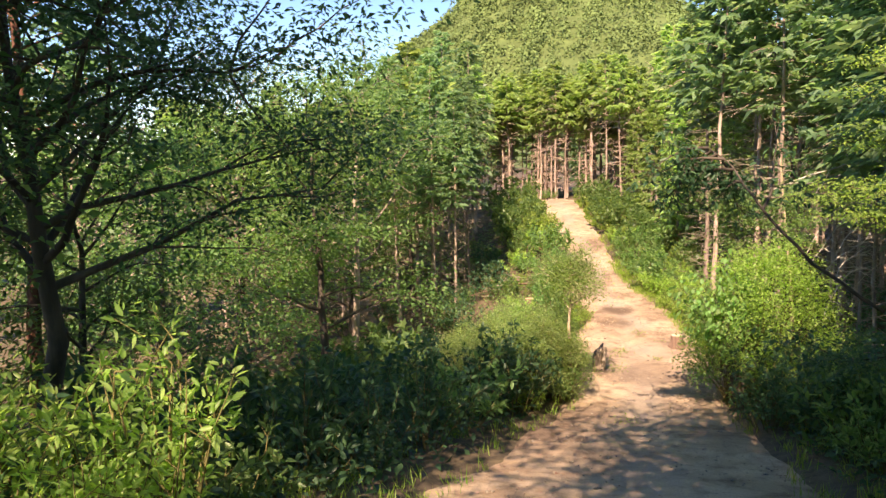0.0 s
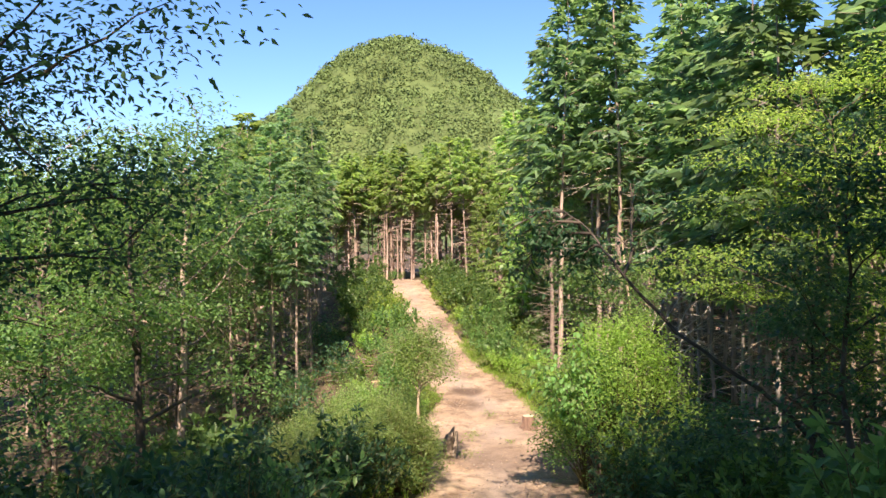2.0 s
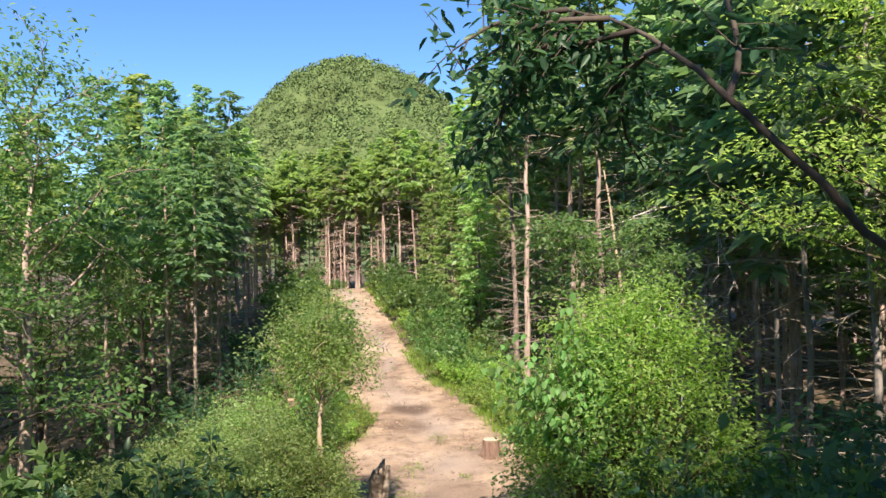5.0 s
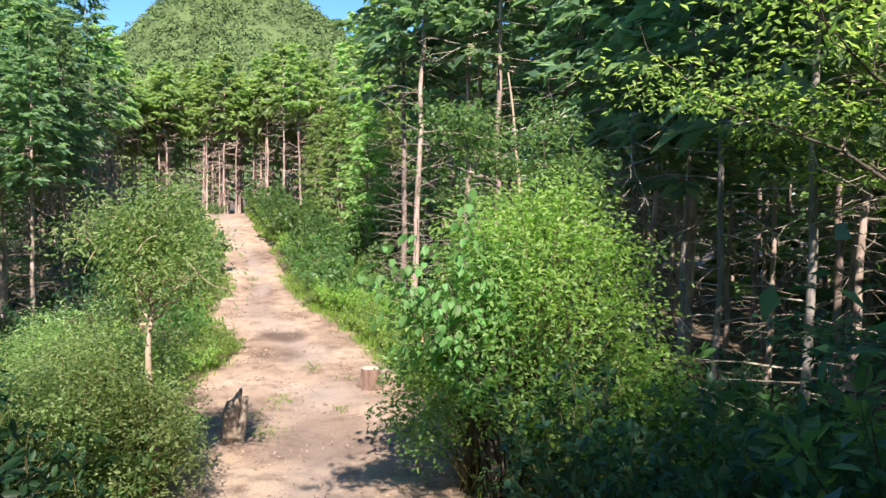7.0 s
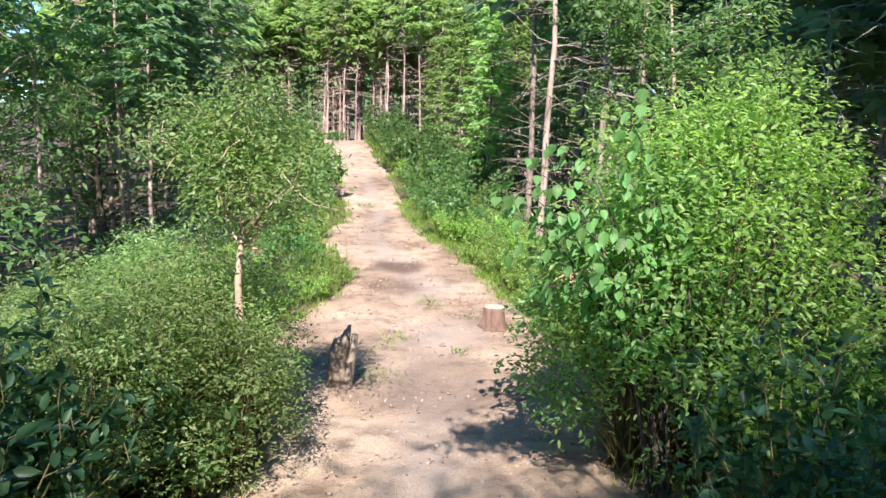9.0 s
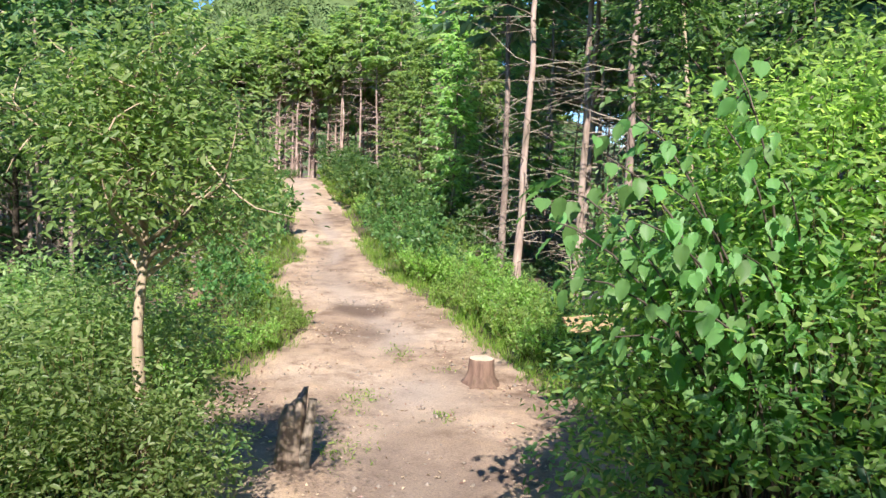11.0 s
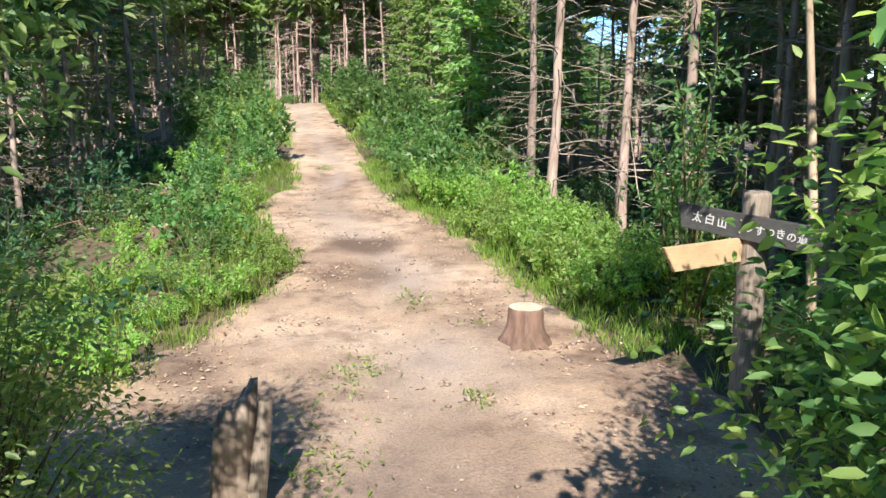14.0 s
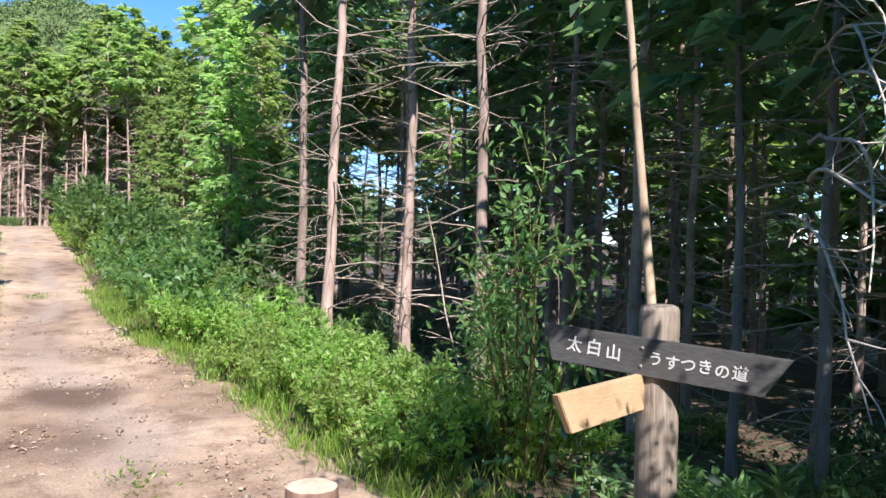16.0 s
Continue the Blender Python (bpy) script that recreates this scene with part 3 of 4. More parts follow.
def joined(name, items, label, category):
    """Plants too many or too far off to be told apart, as one object: a list of (plant, pose)."""
    V, F, M, mats, at = [], [], [], [], 0
    for kind, m in items:
        m = np.array(m)
        for piece in kind.children:
            me = piece.data
            co, fv = np.empty(len(me.vertices) * 3), np.empty(len(me.loops), int)
            me.vertices.foreach_get("co", co)
            me.loops.foreach_get("vertex_index", fv)
            V.append(co.reshape(-1, 3) @ m[:3, :3].T + m[:3, 3])
            F.append(fv.reshape(-1, 4) + at)
            at += len(me.vertices)
            if me.materials[0] not in mats:
                mats.append(me.materials[0])
            M.append(np.full(len(me.polygons), mats.index(me.materials[0])))
    me = mesh_from(name, np.concatenate(V), np.concatenate(F), mats[0])
    for extra in mats[1:]:
        me.materials.append(extra)
    me.polygons.foreach_set("material_index", np.concatenate(M))
    return tagged(new(name, me), label, category, kind="stuff")


def thicket(kinds, n, x0, x1, y0, y1, apart, size, taken, label):
    reseed(int(abs(x0 * 7 + y0 * 13 + n * 3)) + 9)
    items = []
    for _ in range(n * 12):
        if len(items) == n:
            break
        x, y = rng.uniform(x0, x1), rng.uniform(y0, y1)
        if any((x - a) ** 2 + (y - b) ** 2 < apart ** 2 for a, b in taken):
            continue
        taken.append((x, y))
        items.append((kinds[rng.integers(len(kinds))],
                      Matrix.Translation((x, y, ground_at(x, y))) @ Matrix.Rotation(rng.uniform(0, 6.28), 4, "Z") @ Matrix.Scale(rng.uniform(*size), 4)))
    return joined("distant_trees", items, label, "trees")


# the wood that closes the path's far end
for x, y in ((-6.0, 36.6), (0.0, 27.5), (-0.75, 28.5), (0.95, 27.3), (-7.3, 35.8), (-5.0, 34.5), (-3.9, 33.5), (-3.3, 34.5), (-2.4, 33.0), (-1.6, 31.5)):
    stand(FAR[int(rng.integers(4))], x, y, rng.uniform(0, 6.28), rng.uniform(0.92, 1.03))
edge_of_wood = wood(FAR, 66, -11.5, 5, 31.0, 37, 0.55, -9, (0.86, 1.05))
thicket(DEEP, 60, -16, 10, 36, 48, 0.9, (0.88, 1.03), edge_of_wood, "conifers deep in the wood at the end of the path")
# the plantation to the east of the path
named = [(2.51, 8.5), (2.45, 10.0), (3.65, 9.0), (3.85, 7.2), (6.6, 10.5), (8.2, 11.3), (7.5, 8.0), (5.0, 4.5), (5.1, 3.75), (4.4, -1.3), (5.1, 1.3), (5.3, 2.6)]
for i, (x, y) in enumerate(named):
    kinds = NEAR if i < 7 else THIN
    stand(kinds[i % len(kinds)], x, y, rng.uniform(0, 6.28), rng.uniform(0.95, 1.08), 0.0, 0.035 if i == 0 else 0.0)
# Out of view; added to keep the sun out of the plantation.
thicket(DEEP, 26, 6.5, 17, -17, -4.5, 1.5, (1.2, 1.4), list(named), "unseen conifers added to keep the sun out of the plantation")
taken = wood(NEAR, 40, 4.2, 13, -3, 22, 1.25, 2.2, (0.9, 1.1), list(named))
wood(FAR, 22, 2.0, 12, 18, 30, 1.1, 2.6, (1.0, 1.25), taken)
thicket(DEEP, 60, 13, 26, -8, 30, 1.4, (1.1, 1.4), taken, "conifers deep in the dark plantation")
# the wood to the west of the path
west = [(-5.64, 15.9), (-6.7, 15.0), (-7.5, 19.9), (-4.7, 10.3), (-4.7, 8.4), (-5.5, 9.2), (-5.2, 12.2), (-6.0, 10.6), (-6.2, 7.6)]
for i, (x, y) in enumerate(west):
    stand(NEAR[i % 3], x, y, rng.uniform(0, 6.28), 0.62 if i == 3 else 0.8 if i < 3 else 0.66)
wood(FAR, 44, -15, -5.4, 9, 30, 1.1, 2.4, (0.85, 1.1), west)
stand(LUSH[0], -8.2, 13.8, 0.4, 1.15)
stand(LUSH[1], -8.7, 21.9, 1.4, 1.4)
for i, (x, y, size) in enumerate(((2.0, 15.2, 0.85), (2.9, 17.0, 1.0), (1.4, 19.5, 0.95), (3.7, 14.4, 1.0), (2.4, 21.5, 1.0), (0.6, 23.4, 0.8))):
    stand(LUSH_PALE, x, y, i * 1.3, size)
thicket(DENSE, 40, 14, 24, -10, 40, 1.6, (1.0, 1.5), taken, "dense green conifers closing the plantation")
thicket(DENSE, 16, 24, 36, -14, 40, 2.4, (1.2, 1.7), taken, "dense green conifers beyond the plantation")
thicket(DENSE, 26, -36, -15, -18, 40, 2.6, (1.1, 1.6), west, "dense green trees closing the slope")
thicket(DENSE, 44, -24, 20, 43, 54, 1.5, (0.85, 1.05), edge_of_wood, "dense green conifers behind the wood")
thicket(DENSE, 16, -22, 22, -40, -30, 3.0, (1.1, 1.5), [], "dense green trees further back along the path")

# ---------------------------------------------------------------- broadleaf trees
# The last two stand unseen behind the start, added as shade trees.
for i, (x, y, s) in enumerate(((-6.1, 1.6, 1.1), (-6.5, 5.2, 1.15), (-7.8, 8.0, 1.0), (-8.8, 3.0, 1.05), (-10.5, 6.5, 1.1), (-9.2, -1.2, 1.0), (-6.8, -3.2, 0.8),
                              (-11.5, 1.0, 1.1), (-12.5, 9.5, 1.15), (-5.6, -6.2, 0.7), (-9.5, -6.5, 0.9), (-6.9, 11.5, 0.95), (-13, -4, 1.1),
                              (-0.6, -29.0, 1.2), (-6.6, -14.5, 0.9))):
    stand(TREES[i % 3], x, y, i * 1.7, s)


def arching_oak():
    """A crooked dark limb that rises from beside the path and hangs its leaves over it."""
    reseed(61)
    tree = plant("broadleaf_tree", "crooked dark oak whose leaves, coloured dark for shade, hang over the path", "tree")
    base = np.array((3.5, -5.3, ground_at(3.5, -5.3)))
    tree.location = base
    stem = np.array(((3.5, -5.3, base[2] - 0.2), (3.3, -5.35, 1.1), (2.75, -5.4, 1.95), (1.95, -5.45, 2.48), (1.45, -5.45, 2.95), (1.25, -5.3, 3.25), (1.1, -4.9, 3.55), (0.9, -4.5, 3.75))) - base
    t = np.linspace(0, 1, 8)
    fine_t = np.linspace(0, 1, 22)
    line = np.stack([np.interp(fine_t, t, stem[:, i]) for i in range(3)], -1)
    line[1:-1] = (line[:-2] + line[1:-1] + line[2:]) / 3 + rng.normal(0, 0.008, (20, 3))
    under("trunk", mesh_from("trunk", *tubes([(line, np.linspace(0.026, 0.006, 22))], 8), BARK_DARK, True), tree)
    ends, twigs = [], []
    for start, way, length in ((0.78, (-0.3, 0.9, 0.05), 0.9), (0.84, (-0.7, 0.7, -0.05), 0.85), (0.90, (-0.8, 0.3, -0.1), 0.75), (0.94, (-0.5, 0.5, -0.25), 0.8), (0.97, (-0.3, 0.7, -0.3), 0.9),
                               (0.99, (-0.7, 0.2, -0.1), 0.6), (0.86, (0.3, 0.9, -0.1), 0.9), (0.92, (0.2, 0.8, -0.35), 0.8), (0.66, (0.5, 0.4, 1.0), 1.0)):
        p = np.array([np.interp(start, fine_t, line[:, i]) for i in range(3)])
        limb = bend(p, way, length, 7, 0.06, 0.13)
        under("limb", mesh_from("limb", *tubes([(limb, np.linspace(0.016, 0.004, 8))], 6), BARK_DARK, True), tree)
        for k in range(9):
            tw = bend(limb[1 + k % 7], np.array(way) + rng.normal(0, 0.6, 3) + np.array((0, 0, -0.35)), rng.uniform(0.18, 0.36), 3, 0.08, 0.15)
            twigs.append((tw, np.linspace(0.004, 0.0015, 4)))
            ends += [tw[-1], tw[2], tw[1]]
    under("twigwork", mesh_from("twigwork", *tubes(twigs, 4), BARK_DARK, True), tree, kind="stuff")
    # The shade on these leaves is put into their colour by LEAF_DARK.
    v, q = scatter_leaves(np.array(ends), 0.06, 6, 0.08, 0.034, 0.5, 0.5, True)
    under("crown", mesh_from("crown", v, q, LEAF_DARK), tree, "drooping pointed leaves in a green darkened for shade")
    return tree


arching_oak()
# Placed so that its crown casts shade on the low bushes beyond.
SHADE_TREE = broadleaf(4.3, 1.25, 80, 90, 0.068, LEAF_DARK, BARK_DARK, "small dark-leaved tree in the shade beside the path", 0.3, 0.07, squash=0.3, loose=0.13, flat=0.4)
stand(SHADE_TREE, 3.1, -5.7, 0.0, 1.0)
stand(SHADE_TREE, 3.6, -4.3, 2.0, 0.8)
# Unseen trees, added so that their crowns shade the path and the banks.
SHADE_CANOPY = broadleaf(6.4, 2.8, 140, 50, 0.14, LEAF_TREE, BARK_DARK, "tall leaning tree whose crown shades the path", 0.62, 0.2, lean=(-2.6, 0))
for x, y, turn, s in ((3.0, -12.2, 0, 1.0), (3.0, -15.0, 0, 1.05), (-2.0, -17.0, 3.1, 0.9), (2.9, -17.8, -0.2, 1.05), (2.6, -21.0, 0.2, 1.0), (-2.8, -22.0, 3.0, 1.0)):
    stand(SHADE_CANOPY, x, y, turn, s)
# More unseen crowns, added to shade both verges.
for x, y, turn, size in ((5.5, -9.0, 0.0, 0.85), (5.4, -10.6, 0.0, 1.05), (6.0, -12.6, 0.0, 1.2), (-6.2, -10.8, 3.1, 1.15), (-6.4, -13.6, 3.1, 1.15), (-5.4, -16.8, 3.1, 0.85)):
    stand(SHADE_CANOPY, x, y, turn, size)
# Another unseen tree, added to shade the left bank.
stand(TREES[0], -4.6, -10.7, 1.0, 1.0)
ARCH = broadleaf(3.5, 1.35, 64, 72, 0.06, LEAF_SHRUB, BARK_DARK, "small arching tree of layered sunlit leaves over the path's edge", 0.74, 0.08, lean=(-1.25, 0.5), loose=0.085, fine=True, squash=0.2, flat=0.35)
stand(ARCH, 3.4, 0.1, 0.0, 1.05)
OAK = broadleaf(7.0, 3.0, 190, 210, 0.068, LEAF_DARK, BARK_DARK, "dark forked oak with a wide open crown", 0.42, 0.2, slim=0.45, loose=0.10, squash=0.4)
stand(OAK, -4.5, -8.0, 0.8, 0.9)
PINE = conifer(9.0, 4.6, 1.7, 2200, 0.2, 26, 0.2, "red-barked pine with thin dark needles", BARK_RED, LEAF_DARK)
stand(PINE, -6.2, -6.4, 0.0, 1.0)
MAPLES = [broadleaf(6.8, 2.3, 110, 190, 0.06, LEAF_BRIGHT, BARK_DARK, "sunlit maple with layered yellow-green leaves over the verge", 0.42, 0.1, squash=0.13, loose=0.13, flat=0.3, limbs=22),
          broadleaf(5.6, 2.0, 100, 190, 0.06, LEAF_BRIGHT, BARK_DARK, "slim sunlit maple with yellow-green drooping sprays", 0.42, 0.09, squash=0.13, loose=0.13, flat=0.3, limbs=20)]
# The one at y -7.6 stays unseen and helps to shade the verge.
for i, (x, y, s) in enumerate(((4.3, -2.3, 0.95), (5.3, -4.4, 0.9), (5.6, -7.6, 1.0), (6.9, -3.4, 1.15))):
    stand(MAPLES[i % 2], x, y, i * 2.1, s)
SAPLING = broadleaf(2.35, 0.74, 150, 64, 0.036, LEAF_OLIVE, BARK_PALE, "small gnarled pale-trunked tree with a spreading crown of olive-green leaves", 0.66, 0.075, slim=0.45, lean=(0.04, 0.0), loose=0.10, fine=True, squash=0.5, limbs=24)
stand(SAPLING, -0.82, -0.85, 0.6, 1.05)
SLIM = shrub(1.75, 0.34, 12, 1450, 0.062, LEAF_SHRUB, "slender upright sapling with small bright leaves by the signpost", 0.42, "sapling", 1.0, "saplings")
stand(SLIM, 2.45, 3.4, 0.0, 1.0)
stand(SLIM, 3.3, 5.4, 1.0, 0.8)

# ---------------------------------------------------------------- bushes
BIG_BUSH = billowing_bush(2.55, 1.12, 120, 150, 0.048, LEAF_BRIGHT, "large rounded bush of sunlit yellow-green leaves")
stand(BIG_BUSH, 2.2, -0.75, 0.0, 1.0)
EDGE_BUSH = billowing_bush(2.0, 0.8, 76, 120, 0.05, LEAF_TREE, "dense deep-green bush leaning out over the path's edge")
stand(EDGE_BUSH, 1.8, -0.8, 0.0, 1.0)
TALL_BUSH = shrub(2.3, 0.48, 20, 4200, 0.06, LEAF_SHRUB, "tall dense leafy bush crowding the edge of the path", 0.5, "large_bush", 1.0, "large bushes", BARK_DARK)
stand(TALL_BUSH, 2.0, -0.35, 0.0, 0.86)
BANK_BUSH = billowing_bush(1.5, 0.6, 60, 95, 0.04, LEAF_OLIVE, "dense rounded bush of small olive-green leaves on the bank", 0.48)
for x, y, size in ((-1.08, 0.35, 0.85), (-1.6, 0.35, 1.1), (-2.1, 0.8, 1.05), (-0.84, -1.2, 0.88), (-1.2, -1.5, 1.0), (-1.1, -0.6, 1.08), (-1.35, -0.05, 1.0), (-1.75, -0.95, 1.1), (-2.2, -0.2, 1.1), (-1.3, -1.9, 0.85), (-2.1, -1.8, 1.05), (-2.8, 0.3, 1.0), (-2.7, -1.1, 1.1)):
    stand(BANK_BUSH, x, y, x * 7 + y * 3, size)


crowded = []


def verge(kinds, y0, y1, step, side, near, far, size, sink=0.0):
    """Bushes along one edge of the path, row behind row; those far off go into one mass."""
    reseed(int(abs(y0 * 11 + side * 5 + far * 17)))
    y = y0
    while y < y1:
        edge = along(EDGES, y, 1 if side < 0 else 2)
        o = near
        while o < far:
            x, yy = edge + side * (o + rng.uniform(0, 0.25)), y + rng.uniform(-0.3, 0.3)
            kind, turn, s = kinds[rng.integers(len(kinds))], rng.uniform(0, 6.28), rng.uniform(*size)
            if yy > 5 or (o > 1.3 and yy < -3.5):
                kind = COARSE.get(kind, kind)
            if o > 2.0 or yy > 15 or yy < -13:
                crowded.append((COARSE.get(kind, kind), Matrix.Translation((x, yy, ground_at(x, yy))) @ Matrix.Rotation(turn, 4, "Z") @ Matrix.Scale(s, 4)))
            else:
                stand(kind, x, yy, turn, s, sink)
            o += step * 1.05
        y += step * rng.uniform(0.85, 1.15)


FERN = shrub(0.75, 0.55, 12, 420, 0.15, LEAF_SHRUB, "green fern-like undergrowth in the wood", 0.35, "undergrowth_plant", 1.0, "undergrowth")
# Leaf colours follow the light: SHADY mixes in darker ones, SUNNY paler ones.
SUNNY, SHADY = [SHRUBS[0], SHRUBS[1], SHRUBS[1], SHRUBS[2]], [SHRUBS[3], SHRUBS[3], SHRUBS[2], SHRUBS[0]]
LOW = [shrub(0.62, 0.5, 16, 1500, 0.058, LEAF_BRIGHT, "low feathery bush of small yellow-green leaves"),
       shrub(0.55, 0.45, 14, 1300, 0.05, LEAF_BRIGHT, "low bush of small fresh green leaves among grass")]
verge(LOW, 3.7, 8.5, 0.42, 1, 0.2, 1.25, (0.7, 1.05))
verge(SUNNY, 8.5, 12, 0.65, 1, 0.3, 1.9, (0.55, 0.85))
verge(LOW, 2.6, 8.0, 0.6, -1, 0.12, 0.75, (0.45, 0.85))
verge(SUNNY, 12, 27, 0.95, 1, 0.4, 2.6, (0.75, 1.1))
verge(SUNNY, 5.0, 12, 0.8, -1, 0.6, 1.7, (0.45, 0.75))
verge(SUNNY, 12, 27, 1.0, -1, 0.6, 2.4, (0.75, 1.15))
# One kind in three is the dark one, its colour standing for shade.
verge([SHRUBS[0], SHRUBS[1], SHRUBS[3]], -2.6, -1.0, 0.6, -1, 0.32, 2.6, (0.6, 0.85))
verge([SHRUBS[1], SHRUBS[1], SHRUBS[0], LOW[0]], -0.7, 0.1, 0.55, -1, 0.5, 2.6, (0.7, 1.0))
verge([LOW[0], LOW[1], SHRUBS[1]], 1.3, 5.2, 0.6, -1, 0.75, 2.4, (0.4, 0.7))
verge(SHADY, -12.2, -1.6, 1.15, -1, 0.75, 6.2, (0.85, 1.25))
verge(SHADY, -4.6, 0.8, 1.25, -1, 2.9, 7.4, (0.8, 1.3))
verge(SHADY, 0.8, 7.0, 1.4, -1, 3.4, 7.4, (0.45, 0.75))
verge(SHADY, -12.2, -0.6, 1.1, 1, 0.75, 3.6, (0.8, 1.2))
for x, y, s in ((2.5, 1.7, 0.65), (2.75, 2.1, 0.8), (2.35, 2.45, 0.6), (2.9, 1.5, 0.7)):
    stand(FERN, x, y, x * 7, s)
for x, y, s in ((-0.98, -1.45, 0.75), (-0.98, -0.4, 0.75), (-1.15, -0.9, 0.95)):
    stand(SHRUBS[0], x, y, y * 5, s)
for x, y, s in ((3.0, -0.95, 1.0),):
    stand(SHRUBS[2], x, y, x * 5, s)
# Dark leaf colour in place of shade, low beside the path.
for x, y, s in ((2.1, -2.3, 1.0), (1.9, -3.0, 0.8), (2.7, -2.9, 1.1), (3.2, -2.1, 1.1), (2.6, -3.8, 1.0), (3.5, -3.3, 1.2)):
    stand(SHRUBS[3], x, y, x * 5, s)
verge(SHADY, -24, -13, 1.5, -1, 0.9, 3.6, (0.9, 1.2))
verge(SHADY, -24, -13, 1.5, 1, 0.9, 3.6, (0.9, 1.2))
for i, kind in enumerate(DEEP + DENSE):
    stand(kind, 6.0 + 1.7 * i, 41.0 + i, i, 1.0)
for i, kind in enumerate(COARSE.values()):
    if kind.name not in placed:
        stand(kind, 1.6 + 0.9 * i, 25.0 + i, i, 1.0)
joined("bush_mass", crowded, "bushes crowding the slopes and the far verges", "bushes")
wood([FERN, FERN, SHRUBS[3]], 46, 2.6, 9, -3, 14, 0.8, 1.3, (0.7, 1.2))
wood([FERN, SHRUBS[3]], 36, -9, -3.4, 3, 16, 0.8, 1.5, (0.7, 1.2))
wood([SHRUBS[0], SHRUBS[2]], 40, -10, 6, 27.5, 33, 0.7, -9, (0.4, 0.65))
WEED = shrub(1.5, 0.5, 20, 1300, 0.075, LEAF_BRIGHT, "tall leafy weeds with pale green stems", 0.4, "tall_weed", 1.2, "tall weeds")
for x, y, size in ((-1.95, -10.3, 0.78), (-2.35, -10.6, 0.85), (-2.5, -9.9, 0.85), (-1.85, -10.9, 0.72), (-2.9, -10.4, 0.95), (-2.2, -11.1, 0.85)):
    stand(WEED, x, y, x * 9, size)


def broad_leaf_mesh():
    """A heart-shaped pleated blade about a tenth of a metre long, hanging from its stalk."""
    V, F = [], []
    rows = 9
    for i in range(rows):
        t = i / (rows - 1)
        w = 0.042 * math.sin(math.pi * min(1, t ** 0.72)) ** 0.8 + (0.0 if 0 < i < rows - 1 else 0.001)
        for s in (-1, -0.5, 0, 0.5, 1):
            pleat = 0.0035 * (1 if i % 2 else -1) * abs(s)
            V.append((s * w, 0.11 * t - 0.012 * abs(s) * (1 - t), 0.010 * abs(s) + pleat - 0.03 * t * t))
    for i in range(rows - 1):
        for j in range(4):
            F.append((i * 5 + j, i * 5 + j + 1, (i + 1) * 5 + j + 1, (i + 1) * 5 + j))
    return mesh_from("leaf", V, np.array(F), LEAF_BROAD, True)


def broad_leaf_shrub(x, y):
    """An arching shrub whose large leaves hang in pairs along its branches."""
    bush = plant("broad_leaved_shrub", "arching shrub with large pleated heart-shaped green leaves", "bush")
    bush.location = (x, y, ground_at(x, y))
    blade = broad_leaf_mesh()
    reseed(4)
    base = Vector((x, y, ground_at(x, y)))
    tips = ((0.72, -1.2, 1.5), (0.85, -1.3, 1.28), (0.95, -1.35, 1.72), (1.05, -1.45, 1.5), (1.1, -1.2, 1.88), (1.2, -1.5, 1.2), (1.2, -1.3, 1.62), (1.35, -1.4, 1.84), (1.4, -1.5, 1.4),
            (1.05, -1.25, 1.05), (1.5, -1.2, 2.0), (1.55, -1.45, 1.66), (0.82, -1.05, 1.62), (1.3, -1.1, 1.4), (1.6, -0.9, 2.15), (1.7, -1.4, 1.5))
    for tx, ty, tz in tips:
        tip = np.array((tx, ty, tz)) - np.array(base)
        t = np.linspace(0, 1, 9)[:, None]
        mid = tip * 0.5 + np.array((0.12, 0.05, 0.75))
        line = (1 - t) ** 2 * np.array((rng.normal(0, 0.06), rng.normal(0, 0.06), -0.1)) + 2 * t * (1 - t) * mid + t ** 2 * tip
        under("branch", mesh_from("branch", *tubes([(line, np.linspace(0.009, 0.0025, 9))], 6), BARK_DARK, True), bush)
        for k in range(34):
            u = 0.30 + 0.70 * (k // 2) / 16
            p = np.array([np.interp(u, t[:, 0], line[:, i]) for i in range(3)])
            a = math.atan2(tip[1], tip[0]) + (0.9 if k % 2 else -0.9) + rng.normal(0, 0.4)
            p = p + rng.normal(0, 0.045, 3) + np.array((math.cos(a), math.sin(a), -0.2)) * 0.02
            ob = under("leaf", blade, bush)
            ob.matrix_basis = (Matrix.Translation(p) @ Matrix.Rotation(a - math.pi / 2, 4, "Z") @ Matrix.Rotation(-rng.uniform(0.25, 1.25), 4, "X")
                               @ Matrix.Rotation(rng.normal(0, 0.3), 4, "Y") @ Matrix.Scale(rng.uniform(0.45, 0.85), 4))
    return bush


broad_leaf_shrub(1.85, -1.25)

# ---------------------------------------------------------------- timber things
reseed(21)
OLD_WOOD = plain("weathered_wood", (0.15, 0.12, 0.095), (0.40, 0.34, 0.27), 14, 0.85, 0.006, (6, 6, 0.5))
NEW_WOOD = plain("fresh_board", (0.50, 0.34, 0.19), (0.66, 0.47, 0.28), 12, 0.7, 0.003, (1.5, 12, 12))
SLATE_PAINT = plain("dark_board_paint", (0.045, 0.046, 0.045), (0.11, 0.11, 0.105), 10, 0.6, 0.003, (2, 12, 12))
WHITE_PAINT = plain("worn_white_paint", (0.55, 0.56, 0.54), (0.82, 0.82, 0.8), 60, 0.7, 0.001)
CUT_WOOD = plain("cut_wood", (0.52, 0.40, 0.28), (0.74, 0.60, 0.45), 25, 0.8, 0.003)
STUMP_BARK = bark_material("stump_bark", (0.13, 0.075, 0.055), (0.36, 0.23, 0.17), 16)
